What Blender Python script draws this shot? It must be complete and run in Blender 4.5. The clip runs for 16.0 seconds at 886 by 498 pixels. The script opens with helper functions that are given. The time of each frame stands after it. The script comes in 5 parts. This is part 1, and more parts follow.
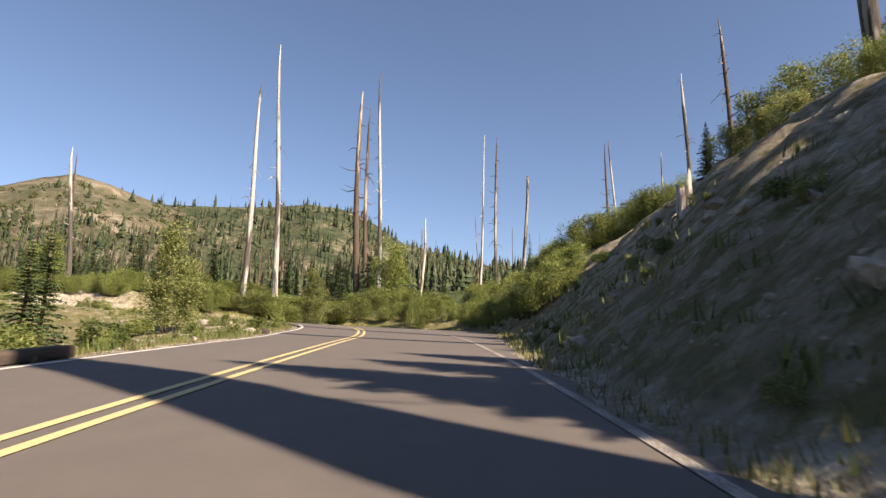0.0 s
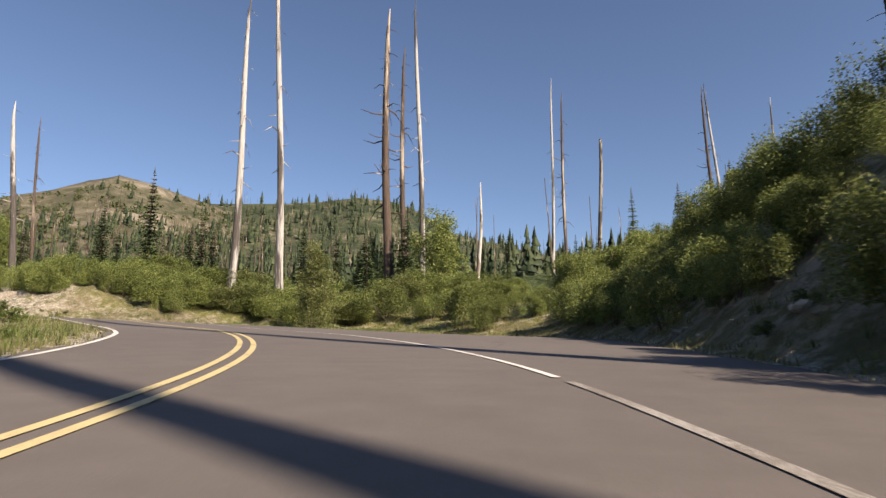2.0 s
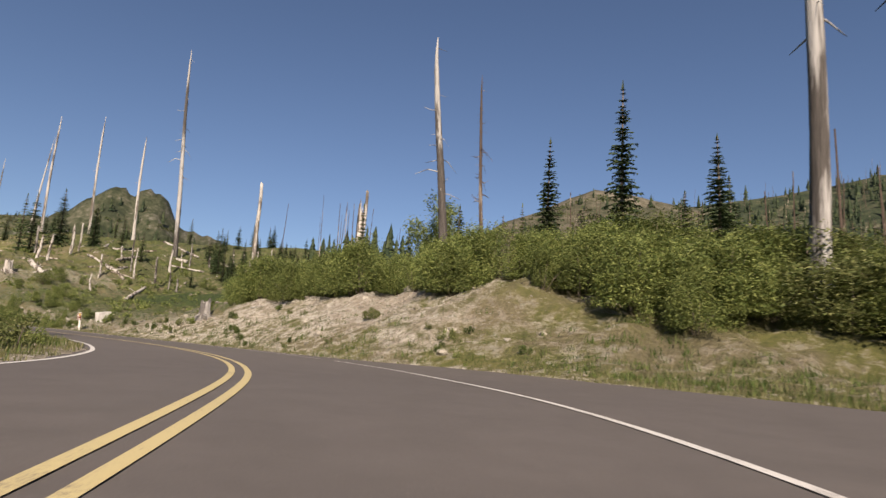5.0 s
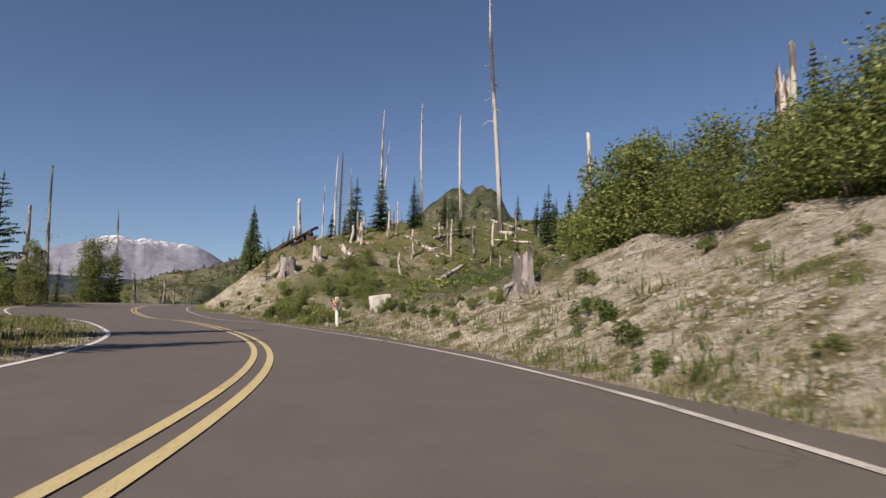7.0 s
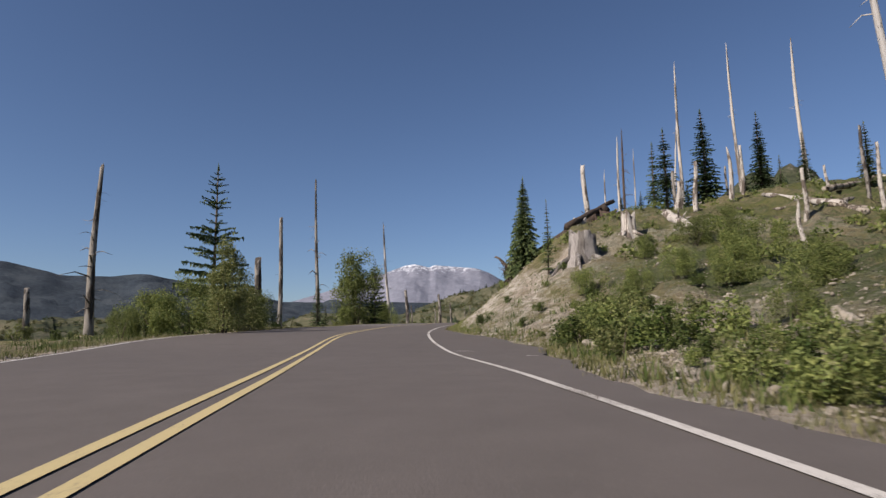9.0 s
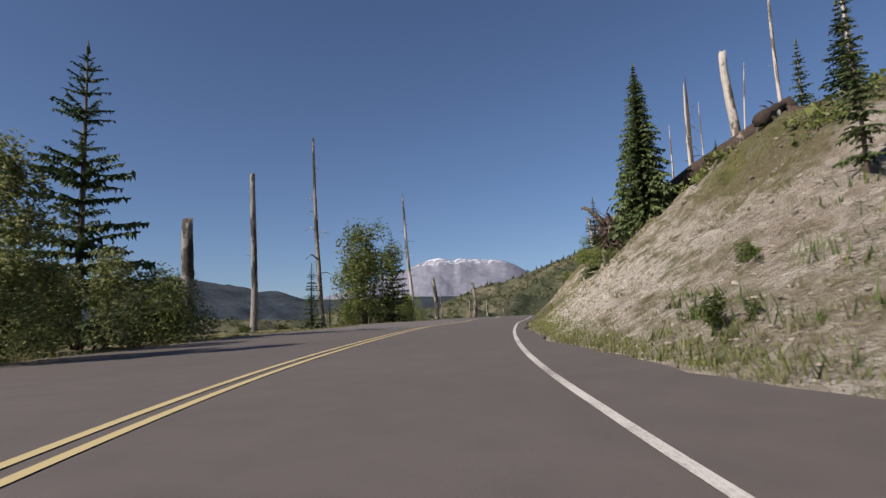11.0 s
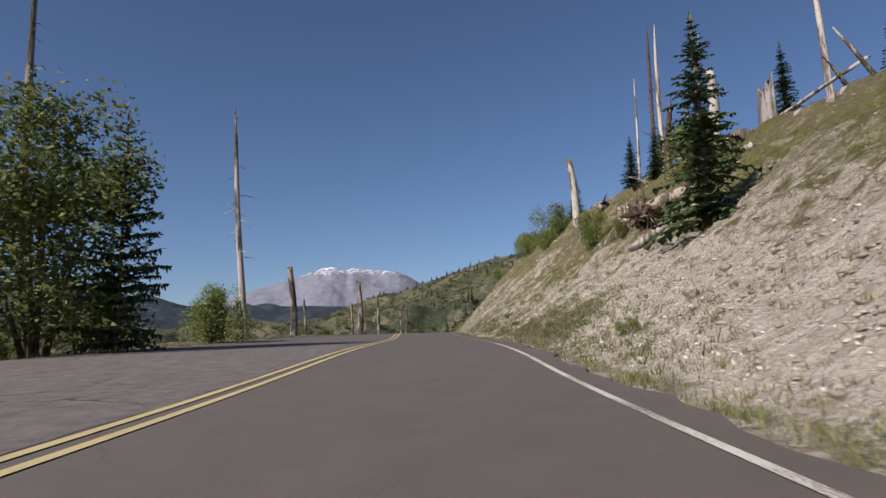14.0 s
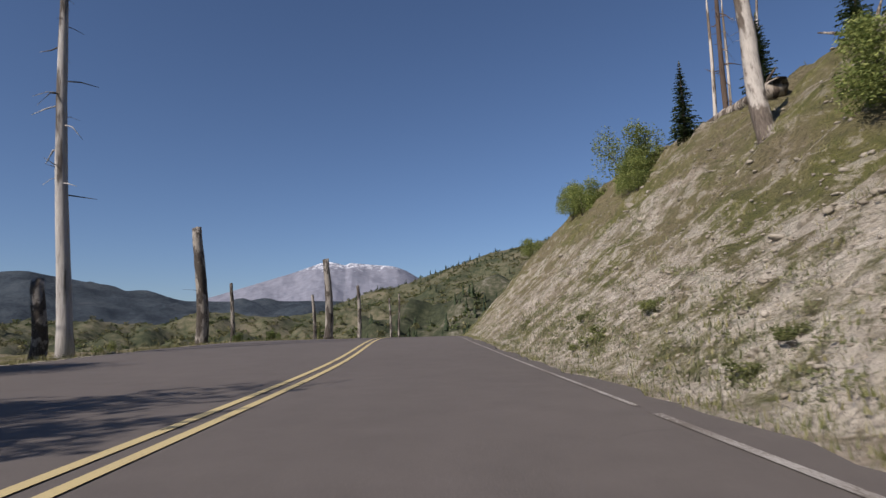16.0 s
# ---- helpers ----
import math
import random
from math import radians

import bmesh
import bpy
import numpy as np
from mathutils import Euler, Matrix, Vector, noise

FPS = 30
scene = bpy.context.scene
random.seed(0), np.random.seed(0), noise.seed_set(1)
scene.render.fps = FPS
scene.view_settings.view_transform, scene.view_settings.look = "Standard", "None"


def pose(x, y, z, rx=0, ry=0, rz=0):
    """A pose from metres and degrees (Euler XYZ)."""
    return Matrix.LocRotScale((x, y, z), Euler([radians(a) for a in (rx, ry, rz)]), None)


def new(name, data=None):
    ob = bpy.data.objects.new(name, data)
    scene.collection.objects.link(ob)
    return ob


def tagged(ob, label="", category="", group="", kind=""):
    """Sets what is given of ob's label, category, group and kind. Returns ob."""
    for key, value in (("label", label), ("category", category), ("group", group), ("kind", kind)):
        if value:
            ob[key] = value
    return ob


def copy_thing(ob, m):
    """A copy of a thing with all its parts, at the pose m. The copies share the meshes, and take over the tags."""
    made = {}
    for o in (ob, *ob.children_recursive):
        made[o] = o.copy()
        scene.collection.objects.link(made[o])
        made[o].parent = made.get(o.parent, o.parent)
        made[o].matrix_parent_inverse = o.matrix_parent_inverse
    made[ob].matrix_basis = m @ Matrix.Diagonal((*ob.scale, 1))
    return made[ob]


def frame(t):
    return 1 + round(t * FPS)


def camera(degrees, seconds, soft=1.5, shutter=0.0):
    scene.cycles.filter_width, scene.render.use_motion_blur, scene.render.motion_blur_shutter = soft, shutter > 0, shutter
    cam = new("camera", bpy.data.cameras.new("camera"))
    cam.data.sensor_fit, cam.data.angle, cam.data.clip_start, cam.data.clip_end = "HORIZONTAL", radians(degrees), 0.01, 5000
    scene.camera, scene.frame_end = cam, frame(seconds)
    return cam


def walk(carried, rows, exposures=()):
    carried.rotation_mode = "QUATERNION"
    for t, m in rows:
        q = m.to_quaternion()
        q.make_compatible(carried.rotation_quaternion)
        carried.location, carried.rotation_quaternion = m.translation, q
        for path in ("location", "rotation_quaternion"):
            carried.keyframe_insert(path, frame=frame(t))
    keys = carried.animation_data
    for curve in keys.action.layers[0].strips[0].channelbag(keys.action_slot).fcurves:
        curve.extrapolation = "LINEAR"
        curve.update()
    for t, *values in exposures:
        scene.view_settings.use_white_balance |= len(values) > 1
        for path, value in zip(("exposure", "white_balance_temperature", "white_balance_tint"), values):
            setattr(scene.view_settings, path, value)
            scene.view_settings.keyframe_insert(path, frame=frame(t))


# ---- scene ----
cam = camera(73.4, 16.0, soft=1.4, shutter=0.12)
PATH = [
    (0.0, pose(0.214, -1.132, 0.780, 100.77, -1.09, -0.31)),
    (0.5, pose(0.165, 3.950, 1.176, 100.97, -0.65, -0.09)),
    (1.0, pose(0.062, 9.014, 1.555, 100.33, -0.85, 0.32)),
    (1.5, pose(-0.121, 14.082, 1.854, 100.16, -0.02, 1.93)),
    (2.0, pose(-0.677, 19.112, 2.228, 100.21, 0.05, 5.17)),
    (2.5, pose(-1.644, 24.031, 2.588, 100.35, -0.62, 10.16)),
    (3.0, pose(-3.277, 28.688, 2.936, 100.25, -0.24, 16.91)),
    (3.5, pose(-5.397, 33.026, 3.246, 99.93, -0.39, 24.73)),
    (3.7, pose(-6.600, 34.501, 3.395, 99.93, -0.62, 27.26)),
    (5.8, pose(-21.942, 47.402, 4.535, 98.52, -2.82, 62.90)),
    (6.0, pose(-23.754, 48.176, 4.535, 97.91, -2.15, 65.98)),
    (6.5, pose(-28.654, 49.445, 4.575, 97.28, -1.73, 73.31)),
    (7.0, pose(-33.682, 50.216, 4.655, 97.22, -1.02, 80.57)),
    (7.5, pose(-38.639, 50.348, 4.718, 96.96, -0.19, 87.64)),
    (8.0, pose(-43.348, 49.856, 4.765, 97.43, -0.16, 94.37)),
    (8.5, pose(-47.697, 49.015, 4.858, 97.96, 0.28, 101.04)),
    (9.0, pose(-51.571, 47.761, 4.978, 98.50, 0.69, 106.99)),
    (9.5, pose(-55.153, 46.444, 5.082, 98.42, 0.88, 110.96)),
    (9.7, pose(-56.609, 45.934, 5.145, 98.07, 1.19, 111.97)),
    (11.8, pose(-72.305, 39.807, 5.718, 98.56, 2.40, 106.88)),
    (12.0, pose(-73.884, 39.376, 5.754, 98.87, 2.16, 106.20)),
    (12.5, pose(-77.856, 38.283, 5.925, 99.17, 1.69, 104.05)),
    (13.0, pose(-81.785, 37.289, 6.118, 99.36, 0.78, 101.87)),
    (13.5, pose(-85.683, 36.415, 6.312, 98.88, 0.60, 100.02)),
    (14.0, pose(-89.545, 35.690, 6.411, 98.71, 1.39, 99.17)),
    (14.5, pose(-93.351, 34.951, 6.537, 98.78, 1.95, 98.93)),
    (15.0, pose(-97.100, 34.194, 6.705, 98.90, 1.86, 98.82)),
    (15.5, pose(-100.801, 33.597, 6.812, 98.78, 1.60, 99.04)),
    (16.0, pose(-104.388, 32.983, 6.957, 98.23, 1.40, 99.05)),
]

walk(cam, PATH, exposures=[(0.0, 1.6, 7650, 17), (0.5, 1.52, 7650, 17), (1.2, 1.4, 7450, 17), (2.0, 1.28, 7250, 17), (3.7, 1.04, 7250, 17), (6.0, 0.68, 7000, 17), (7.5, 0.62, 6800, 17), (8.8, 0.56, 6500, 17), (12.0, 0.55, 6420, 17), (16.0, 0.48, 6300, 17)])

# ---- world and sun ----
SUN_AZ = radians(-128.0)      # heading of the sun, counter-clockwise from +y
SUN_EL = radians(36.0)
world = bpy.data.worlds.new("sky")
scene.world = world
world.use_nodes = True
wn = world.node_tree.nodes
sky = wn.new("ShaderNodeTexSky")
sky.sky_type = "NISHITA"
sky.sun_disc = False
sky.sun_elevation = SUN_EL
sky.sun_rotation = -SUN_AZ
sky.altitude = 1200.0
sky.air_density = 1.0
sky.dust_density = 1.3
sky.ozone_density = 4.5
wn["Background"].inputs["Strength"].default_value = 0.060
world.node_tree.links.new(sky.outputs[0], wn["Background"].inputs["Color"])
sun_data = bpy.data.lights.new("sun", "SUN")
sun_data.energy = 4.7
sun_data.angle = radians(0.53)
sun_data.color = (1.0, 0.90, 0.75)
sun_ob = new("sun", sun_data)
to_sun = Vector((-math.sin(SUN_AZ) * math.cos(SUN_EL), math.cos(SUN_AZ) * math.cos(SUN_EL), math.sin(SUN_EL)))
sun_ob.matrix_basis = Matrix.Translation((0, 0, 200)) @ to_sun.to_track_quat("Z", "Y").to_matrix().to_4x4()


# ---- materials ----
def material(name, rough=0.9):
    m = bpy.data.materials.new(name)
    m.use_nodes = True
    b = m.node_tree.nodes["Principled BSDF"]
    b.inputs["Roughness"].default_value = rough
    b.inputs["Specular IOR Level"].default_value = 0.25
    return m, m.node_tree.nodes, m.node_tree.links, b


def noise_tex(n, l, scale, detail=6.0, rough=0.6, vec=None, stretch=None):
    t = n.new("ShaderNodeTexNoise")
    t.inputs["Scale"].default_value = scale
    t.inputs["Detail"].default_value = detail
    t.inputs["Roughness"].default_value = rough
    if vec is None:
        vec = n.new("ShaderNodeTexCoord").outputs["Object"]
    if stretch:
        mp = n.new("ShaderNodeMapping")
        mp.inputs["Scale"].default_value = stretch
        l.new(vec, mp.inputs["Vector"])
        vec = mp.outputs[0]
    l.new(vec, t.inputs["Vector"])
    return t.outputs["Fac"]


def ramp(n, l, fac, stops):
    r = n.new("ShaderNodeValToRGB")
    e = r.color_ramp.elements
    while len(e) < len(stops):
        e.new(0.5)
    for k, (p, c) in zip(e, stops):
        k.position, k.color = p, (*c, 1.0) if len(c) == 3 else c
    l.new(fac, r.inputs["Fac"])
    return r.outputs["Color"]


def mix(n, l, fac, a, b, mode="MIX"):
    m = n.new("ShaderNodeMix")
    m.data_type, m.blend_type = "RGBA", mode
    for s, v in ((m.inputs[0], fac), (m.inputs[6], a), (m.inputs[7], b)):
        if hasattr(v, "links"):
            l.new(v, s)
        else:
            s.default_value = v if isinstance(v, float) else (*v, 1.0)
    return m.outputs[2]


def bump(n, l, b, height, strength, dist):
    k = n.new("ShaderNodeBump")
    k.inputs["Strength"].default_value = strength
    k.inputs["Distance"].default_value = dist
    l.new(height, k.inputs["Height"])
    l.new(k.outputs[0], b.inputs["Normal"])


def step(n, l, v, lo, hi):
    m = n.new("ShaderNodeMapRange")
    m.inputs["From Min"].default_value, m.inputs["From Max"].default_value = lo, hi
    l.new(v, m.inputs["Value"])
    return m.outputs[0]


def simple(name, stops, scale, rough=0.9, bump_d=0.0, stretch=None, fine=None):
    """Colour from one coarse noise through stops, varied per object, with fine relief."""
    m, n, l, b = material(name, rough)
    c = ramp(n, l, noise_tex(n, l, scale, stretch=stretch), stops)
    info = n.new("ShaderNodeObjectInfo")
    hsv = n.new("ShaderNodeHueSaturation")
    v = n.new("ShaderNodeMapRange")
    v.inputs["To Min"].default_value, v.inputs["To Max"].default_value = 0.78, 1.2
    l.new(info.outputs["Random"], v.inputs["Value"])
    l.new(v.outputs[0], hsv.inputs["Value"])
    l.new(c, hsv.inputs["Color"])
    l.new(hsv.outputs[0], b.inputs["Base Color"])
    if bump_d:
        bump(n, l, b, noise_tex(n, l, fine or scale * 6, stretch=stretch), 0.8, bump_d)
    return m


def leaf_material(name, dark, light, trans=0.35):
    m, n, l, b = material(name, 0.62)
    g = n.new("ShaderNodeNewGeometry")
    c = ramp(n, l, g.outputs["Random Per Island"], [(0.0, dark), (0.65, tuple((a + c) / 2 for a, c in zip(dark, light))), (1.0, light)])
    info = n.new("ShaderNodeObjectInfo")
    v = n.new("ShaderNodeMapRange")
    v.inputs["To Min"].default_value, v.inputs["To Max"].default_value = 0.75, 1.2
    l.new(info.outputs["Random"], v.inputs["Value"])
    hsv = n.new("ShaderNodeHueSaturation")
    l.new(v.outputs[0], hsv.inputs["Value"])
    l.new(c, hsv.inputs["Color"])
    l.new(hsv.outputs[0], b.inputs["Base Color"])
    t = n.new("ShaderNodeBsdfTranslucent")
    l.new(hsv.outputs[0], t.inputs["Color"])
    mx = n.new("ShaderNodeMixShader")
    mx.inputs[0].default_value = trans
    l.new(b.outputs[0], mx.inputs[1])
    l.new(t.outputs[0], mx.inputs[2])
    l.new(mx.outputs[0], n["Material Output"].inputs["Surface"])
    return m


def ground_material():
    m, n, l, b = material("ground_cover", 0.95)
    at = n.new("ShaderNodeAttribute")
    at.attribute_name = "cover"
    sep = n.new("ShaderNodeSeparateColor")
    l.new(at.outputs["Color"], sep.inputs[0])
    co = n.new("ShaderNodeTexCoord").outputs["Object"]
    big = noise_tex(n, l, 0.35, 8, 0.65, co)
    mid = noise_tex(n, l, 1.9, 8, 0.7, co)
    fine = noise_tex(n, l, 9.0, 6, 0.7, co)
    grass = ramp(n, l, mid, [(0.3, (0.07, 0.085, 0.028)), (0.5, (0.16, 0.16, 0.055)), (0.7, (0.27, 0.24, 0.10))])
    dirt = ramp(n, l, fine, [(0.22, (0.14, 0.115, 0.09)), (0.40, (0.36, 0.315, 0.255)), (0.56, (0.51, 0.465, 0.395)), (0.72, (0.69, 0.65, 0.58))])
    warp = n.new("ShaderNodeVectorMath")
    warp.operation = "MULTIPLY_ADD"
    wz = n.new("ShaderNodeTexNoise")
    wz.inputs["Scale"].default_value = 2.0
    wz.inputs["Detail"].default_value = 5.0
    l.new(co, wz.inputs["Vector"])
    l.new(wz.outputs["Color"], warp.inputs[0])
    warp.inputs[1].default_value = (0.5, 0.5, 0.5)
    l.new(co, warp.inputs[2])
    cell = n.new("ShaderNodeTexVoronoi")
    cell.inputs["Scale"].default_value = 4.5
    l.new(warp.outputs[0], cell.inputs["Vector"])
    gap = n.new("ShaderNodeTexVoronoi")
    gap.feature = "DISTANCE_TO_EDGE"
    gap.inputs["Scale"].default_value = 4.5
    l.new(warp.outputs[0], gap.inputs["Vector"])
    shard = n.new("ShaderNodeSeparateColor")
    l.new(cell.outputs["Color"], shard.inputs[0])
    dirt = mix(n, l, 0.55, dirt, ramp(n, l, shard.outputs[0], [(0.0, (0.22, 0.19, 0.155)), (0.5, (0.46, 0.42, 0.36)), (0.8, (0.61, 0.575, 0.515)), (1.0, (0.74, 0.71, 0.65))]))
    dirt = mix(n, l, step(n, l, gap.outputs["Distance"], 0.035, 0.0), dirt, (0.21, 0.18, 0.145))
    dirt = mix(n, l, step(n, l, big, 0.42, 0.62), dirt, mix(n, l, 0.6, dirt, (0.38, 0.32, 0.255)))
    pale = ramp(n, l, fine, [(0.2, (0.32, 0.28, 0.225)), (0.36, (0.52, 0.47, 0.395)), (0.52, (0.64, 0.59, 0.51)), (0.75, (0.76, 0.715, 0.64))])
    pale = mix(n, l, 0.4, pale, ramp(n, l, shard.outputs[2], [(0.0, (0.42, 0.37, 0.30)), (0.6, (0.62, 0.57, 0.49)), (1.0, (0.76, 0.715, 0.64))]))
    pale = mix(n, l, step(n, l, gap.outputs["Distance"], 0.035, 0.0), pale, (0.32, 0.28, 0.23))
    brush = ramp(n, l, mid, [(0.3, (0.018, 0.032, 0.012)), (0.5, (0.045, 0.07, 0.022)), (0.72, (0.11, 0.125, 0.045))])
    dry = ramp(n, l, fine, [(0.3, (0.12, 0.105, 0.06)), (0.7, (0.26, 0.225, 0.135))])
    def gate(ch, nz, soft):
        a = n.new("ShaderNodeMath")
        a.operation = "ADD"
        l.new(at.outputs["Alpha"] if ch == 3 else sep.outputs[ch], a.inputs[0])
        s = n.new("ShaderNodeMapRange")
        s.inputs["To Min"].default_value, s.inputs["To Max"].default_value = -0.75, 0.75
        s.inputs["From Min"].default_value, s.inputs["From Max"].default_value = 0.25, 0.75
        l.new(nz, s.inputs["Value"])
        l.new(s.outputs[0], a.inputs[1])
        return step(n, l, a.outputs[0], 0.5 - soft, 0.5 + soft)
    c = mix(n, l, gate(0, big, 0.25), grass, dry)
    c = mix(n, l, gate(1, mid, 0.3), c, dirt)
    c = mix(n, l, gate(3, mid, 0.22), c, pale)
    c = mix(n, l, gate(2, mid, 0.3), c, brush)
    l.new(c, b.inputs["Base Color"])
    h = n.new("ShaderNodeMath")
    h.operation = "MULTIPLY_ADD"
    h.inputs[1].default_value = 2.2
    l.new(mid, h.inputs[0])
    l.new(fine, h.inputs[2])
    sh = n.new("ShaderNodeMath")
    sh.operation = "MULTIPLY_ADD"
    sh.inputs[1].default_value = 0.5
    l.new(shard.outputs[1], sh.inputs[0])
    l.new(h.outputs[0], sh.inputs[2])
    bump(n, l, b, sh.outputs[0], 1.0, 0.2)
    return m


def asphalt_material():
    m, n, l, b = material("asphalt", 0.82)
    co = n.new("ShaderNodeTexCoord").outputs["Object"]
    big = noise_tex(n, l, 0.16, 5, 0.6, co)
    mid = noise_tex(n, l, 2.2, 6, 0.6, co)
    grit = noise_tex(n, l, 95.0, 3, 0.7, co)
    c = ramp(n, l, big, [(0.3, (0.084, 0.075, 0.071)), (0.7, (0.112, 0.100, 0.095))])
    c = mix(n, l, 0.5, c, ramp(n, l, mid, [(0.3, (0.080, 0.072, 0.068)), (0.7, (0.113, 0.101, 0.096))]))
    c = mix(n, l, step(n, l, grit, 0.60, 0.78), c, (0.20, 0.18, 0.165))
    c = mix(n, l, step(n, l, grit, 0.40, 0.24), c, (0.045, 0.04, 0.037))
    v = n.new("ShaderNodeTexVoronoi")
    v.feature = "DISTANCE_TO_EDGE"
    v.inputs["Scale"].default_value = 0.22
    warp = n.new("ShaderNodeVectorMath")
    warp.operation = "ADD"
    nz = n.new("ShaderNodeTexNoise")
    nz.inputs["Scale"].default_value = 0.9
    nz.inputs["Detail"].default_value = 6.0
    l.new(co, nz.inputs["Vector"])
    l.new(co, warp.inputs[0])
    l.new(nz.outputs["Color"], warp.inputs[1])
    l.new(warp.outputs[0], v.inputs["Vector"])
    crack = step(n, l, v.outputs["Distance"], 0.0035, 0.001)
    gatec = n.new("ShaderNodeMath")
    gatec.operation = "MULTIPLY"
    l.new(crack, gatec.inputs[0])
    l.new(step(n, l, big, 0.58, 0.70), gatec.inputs[1])
    c = mix(n, l, gatec.outputs[0], c, (0.035, 0.032, 0.03))
    l.new(c, b.inputs["Base Color"])
    bump(n, l, b, grit, 0.5, 0.006)
    return m


def paint_material(name, col, wear):
    m, n, l, b = material(name, 0.7)
    co = n.new("ShaderNodeTexCoord").outputs["Object"]
    grit = noise_tex(n, l, 60.0, 4, 0.7, co)
    big = noise_tex(n, l, 0.9, 6, 0.7, co)
    a = n.new("ShaderNodeMath")
    a.operation = "MULTIPLY_ADD"
    a.inputs[1].default_value = 0.7
    l.new(big, a.inputs[0])
    l.new(grit, a.inputs[2])
    c = mix(n, l, step(n, l, a.outputs[0], 0.98 - wear, 1.16 - wear), col, (0.13, 0.115, 0.10))
    l.new(c, b.inputs["Base Color"])
    bump(n, l, b, grit, 0.4, 0.003)
    return m


def bark_material(name, bark, bare, amount, sc=0.55):
    """Bark that has fallen from parts of the trunk and left bleached wood."""
    m, n, l, b = material(name, 0.9)
    info = n.new("ShaderNodeObjectInfo")
    add = n.new("ShaderNodeVectorMath")
    add.operation = "ADD"
    co = n.new("ShaderNodeTexCoord").outputs["Object"]
    l.new(co, add.inputs[0])
    mul = n.new("ShaderNodeMath")
    mul.operation = "MULTIPLY"
    mul.inputs[1].default_value = 37.0
    l.new(info.outputs["Random"], mul.inputs[0])
    l.new(mul.outputs[0], add.inputs[1])
    co = add.outputs[0]
    patch = noise_tex(n, l, sc, 5, 0.6, co, (3.0, 3.0, 0.5))
    grain = noise_tex(n, l, 5.0, 6, 0.7, co, (6.0, 6.0, 0.35))
    fine = noise_tex(n, l, 14.0, 5, 0.7, co, (5.0, 5.0, 1.0))
    dk = ramp(n, l, grain, [(0.3, tuple(k * 0.4 for k in bark)), (0.55, bark), (0.8, tuple(min(1, k * 1.7) for k in bark))])
    lt = ramp(n, l, grain, [(0.25, tuple(k * 0.45 for k in bare)), (0.5, bare), (0.8, tuple(min(0.85, k * 1.3) for k in bare))])
    c = mix(n, l, step(n, l, patch, amount - 0.03, amount + 0.03), lt, dk)
    l.new(c, b.inputs["Base Color"])
    bump(n, l, b, fine, 0.9, 0.03)
    return m


M_GROUND = ground_material()
M_ASPHALT = asphalt_material()
M_YELLOW = paint_material("yellow_paint", (0.44, 0.37, 0.195), 0.06)
M_WHITE = paint_material("white_paint", (0.53, 0.52, 0.50), 0.09)
M_WHITE_WORN = paint_material("worn_white_paint", (0.50, 0.49, 0.465), 0.16)
M_WHITE_FADED = paint_material("faded_white_paint", (0.34, 0.33, 0.315), 0.24)
M_SNAG = bark_material("weathered_snag", (0.085, 0.076, 0.07), (0.35, 0.34, 0.33), 0.52)
M_POST = bark_material("grey_post_wood", (0.065, 0.057, 0.05), (0.235, 0.22, 0.20), 0.5, 1.0)
M_SNAG_DARK = bark_material("dark_bark_snag", (0.085, 0.062, 0.05), (0.34, 0.29, 0.24), 0.40)
M_SNAG_WHITE = bark_material("bleached_snag", (0.14, 0.118, 0.10), (0.42, 0.395, 0.365), 0.525, 0.8)
M_LOG = bark_material("fallen_log", (0.105, 0.085, 0.068), (0.34, 0.305, 0.26), 0.50, 1.2)
M_LOG_DARK = bark_material("dark_log", (0.062, 0.047, 0.038), (0.22, 0.19, 0.16), 0.36, 1.2)
M_ROOT = simple("root_wood", [(0.3, (0.022, 0.016, 0.013)), (0.5, (0.07, 0.052, 0.04)), (0.72, (0.20, 0.165, 0.135))], 3.0, 0.95, 0.04)
M_ROCK = simple("pale_rock", [(0.25, (0.17, 0.15, 0.12)), (0.5, (0.29, 0.265, 0.22)), (0.75, (0.43, 0.40, 0.35))], 2.5, 0.92, 0.04)
M_FIR = leaf_material("fir_needles", (0.020, 0.040, 0.018), (0.085, 0.115, 0.045), 0.2)
M_FIR_FAR = leaf_material("distant_needles", (0.012, 0.024, 0.012), (0.045, 0.06, 0.026), 0.1)
M_SCRUB = leaf_material("hillside_scrub", (0.055, 0.06, 0.026), (0.17, 0.16, 0.075), 0.3)
M_SCRUB_GREEN = leaf_material("green_scrub", (0.035, 0.055, 0.018), (0.12, 0.14, 0.05), 0.3)
M_FIR_BLUE = leaf_material("blue_green_needles", (0.04, 0.068, 0.03), (0.165, 0.205, 0.08), 0.28)
M_LEAF = leaf_material("alder_leaves", (0.075, 0.11, 0.028), (0.26, 0.29, 0.095), 0.32)
M_LEAF_LIGHT = leaf_material("willow_leaves", (0.075, 0.105, 0.03), (0.30, 0.31, 0.13), 0.42)
M_GRASS = leaf_material("dry_grass", (0.09, 0.105, 0.035), (0.28, 0.26, 0.125), 0.3)
M_RUBBLE = simple("rubble", [(0.25, (0.17, 0.15, 0.12)), (0.5, (0.29, 0.26, 0.215)), (0.75, (0.43, 0.40, 0.345))], 1.7, 0.95, 0.03)
M_CHALK = simple("whitish_rock", [(0.25, (0.28, 0.25, 0.21)), (0.5, (0.43, 0.39, 0.335)), (0.75, (0.56, 0.52, 0.46))], 1.7, 0.95, 0.03)
M_STUMP = bark_material("grey_stump", (0.13, 0.12, 0.112), (0.28, 0.265, 0.255), 0.5, 0.9)
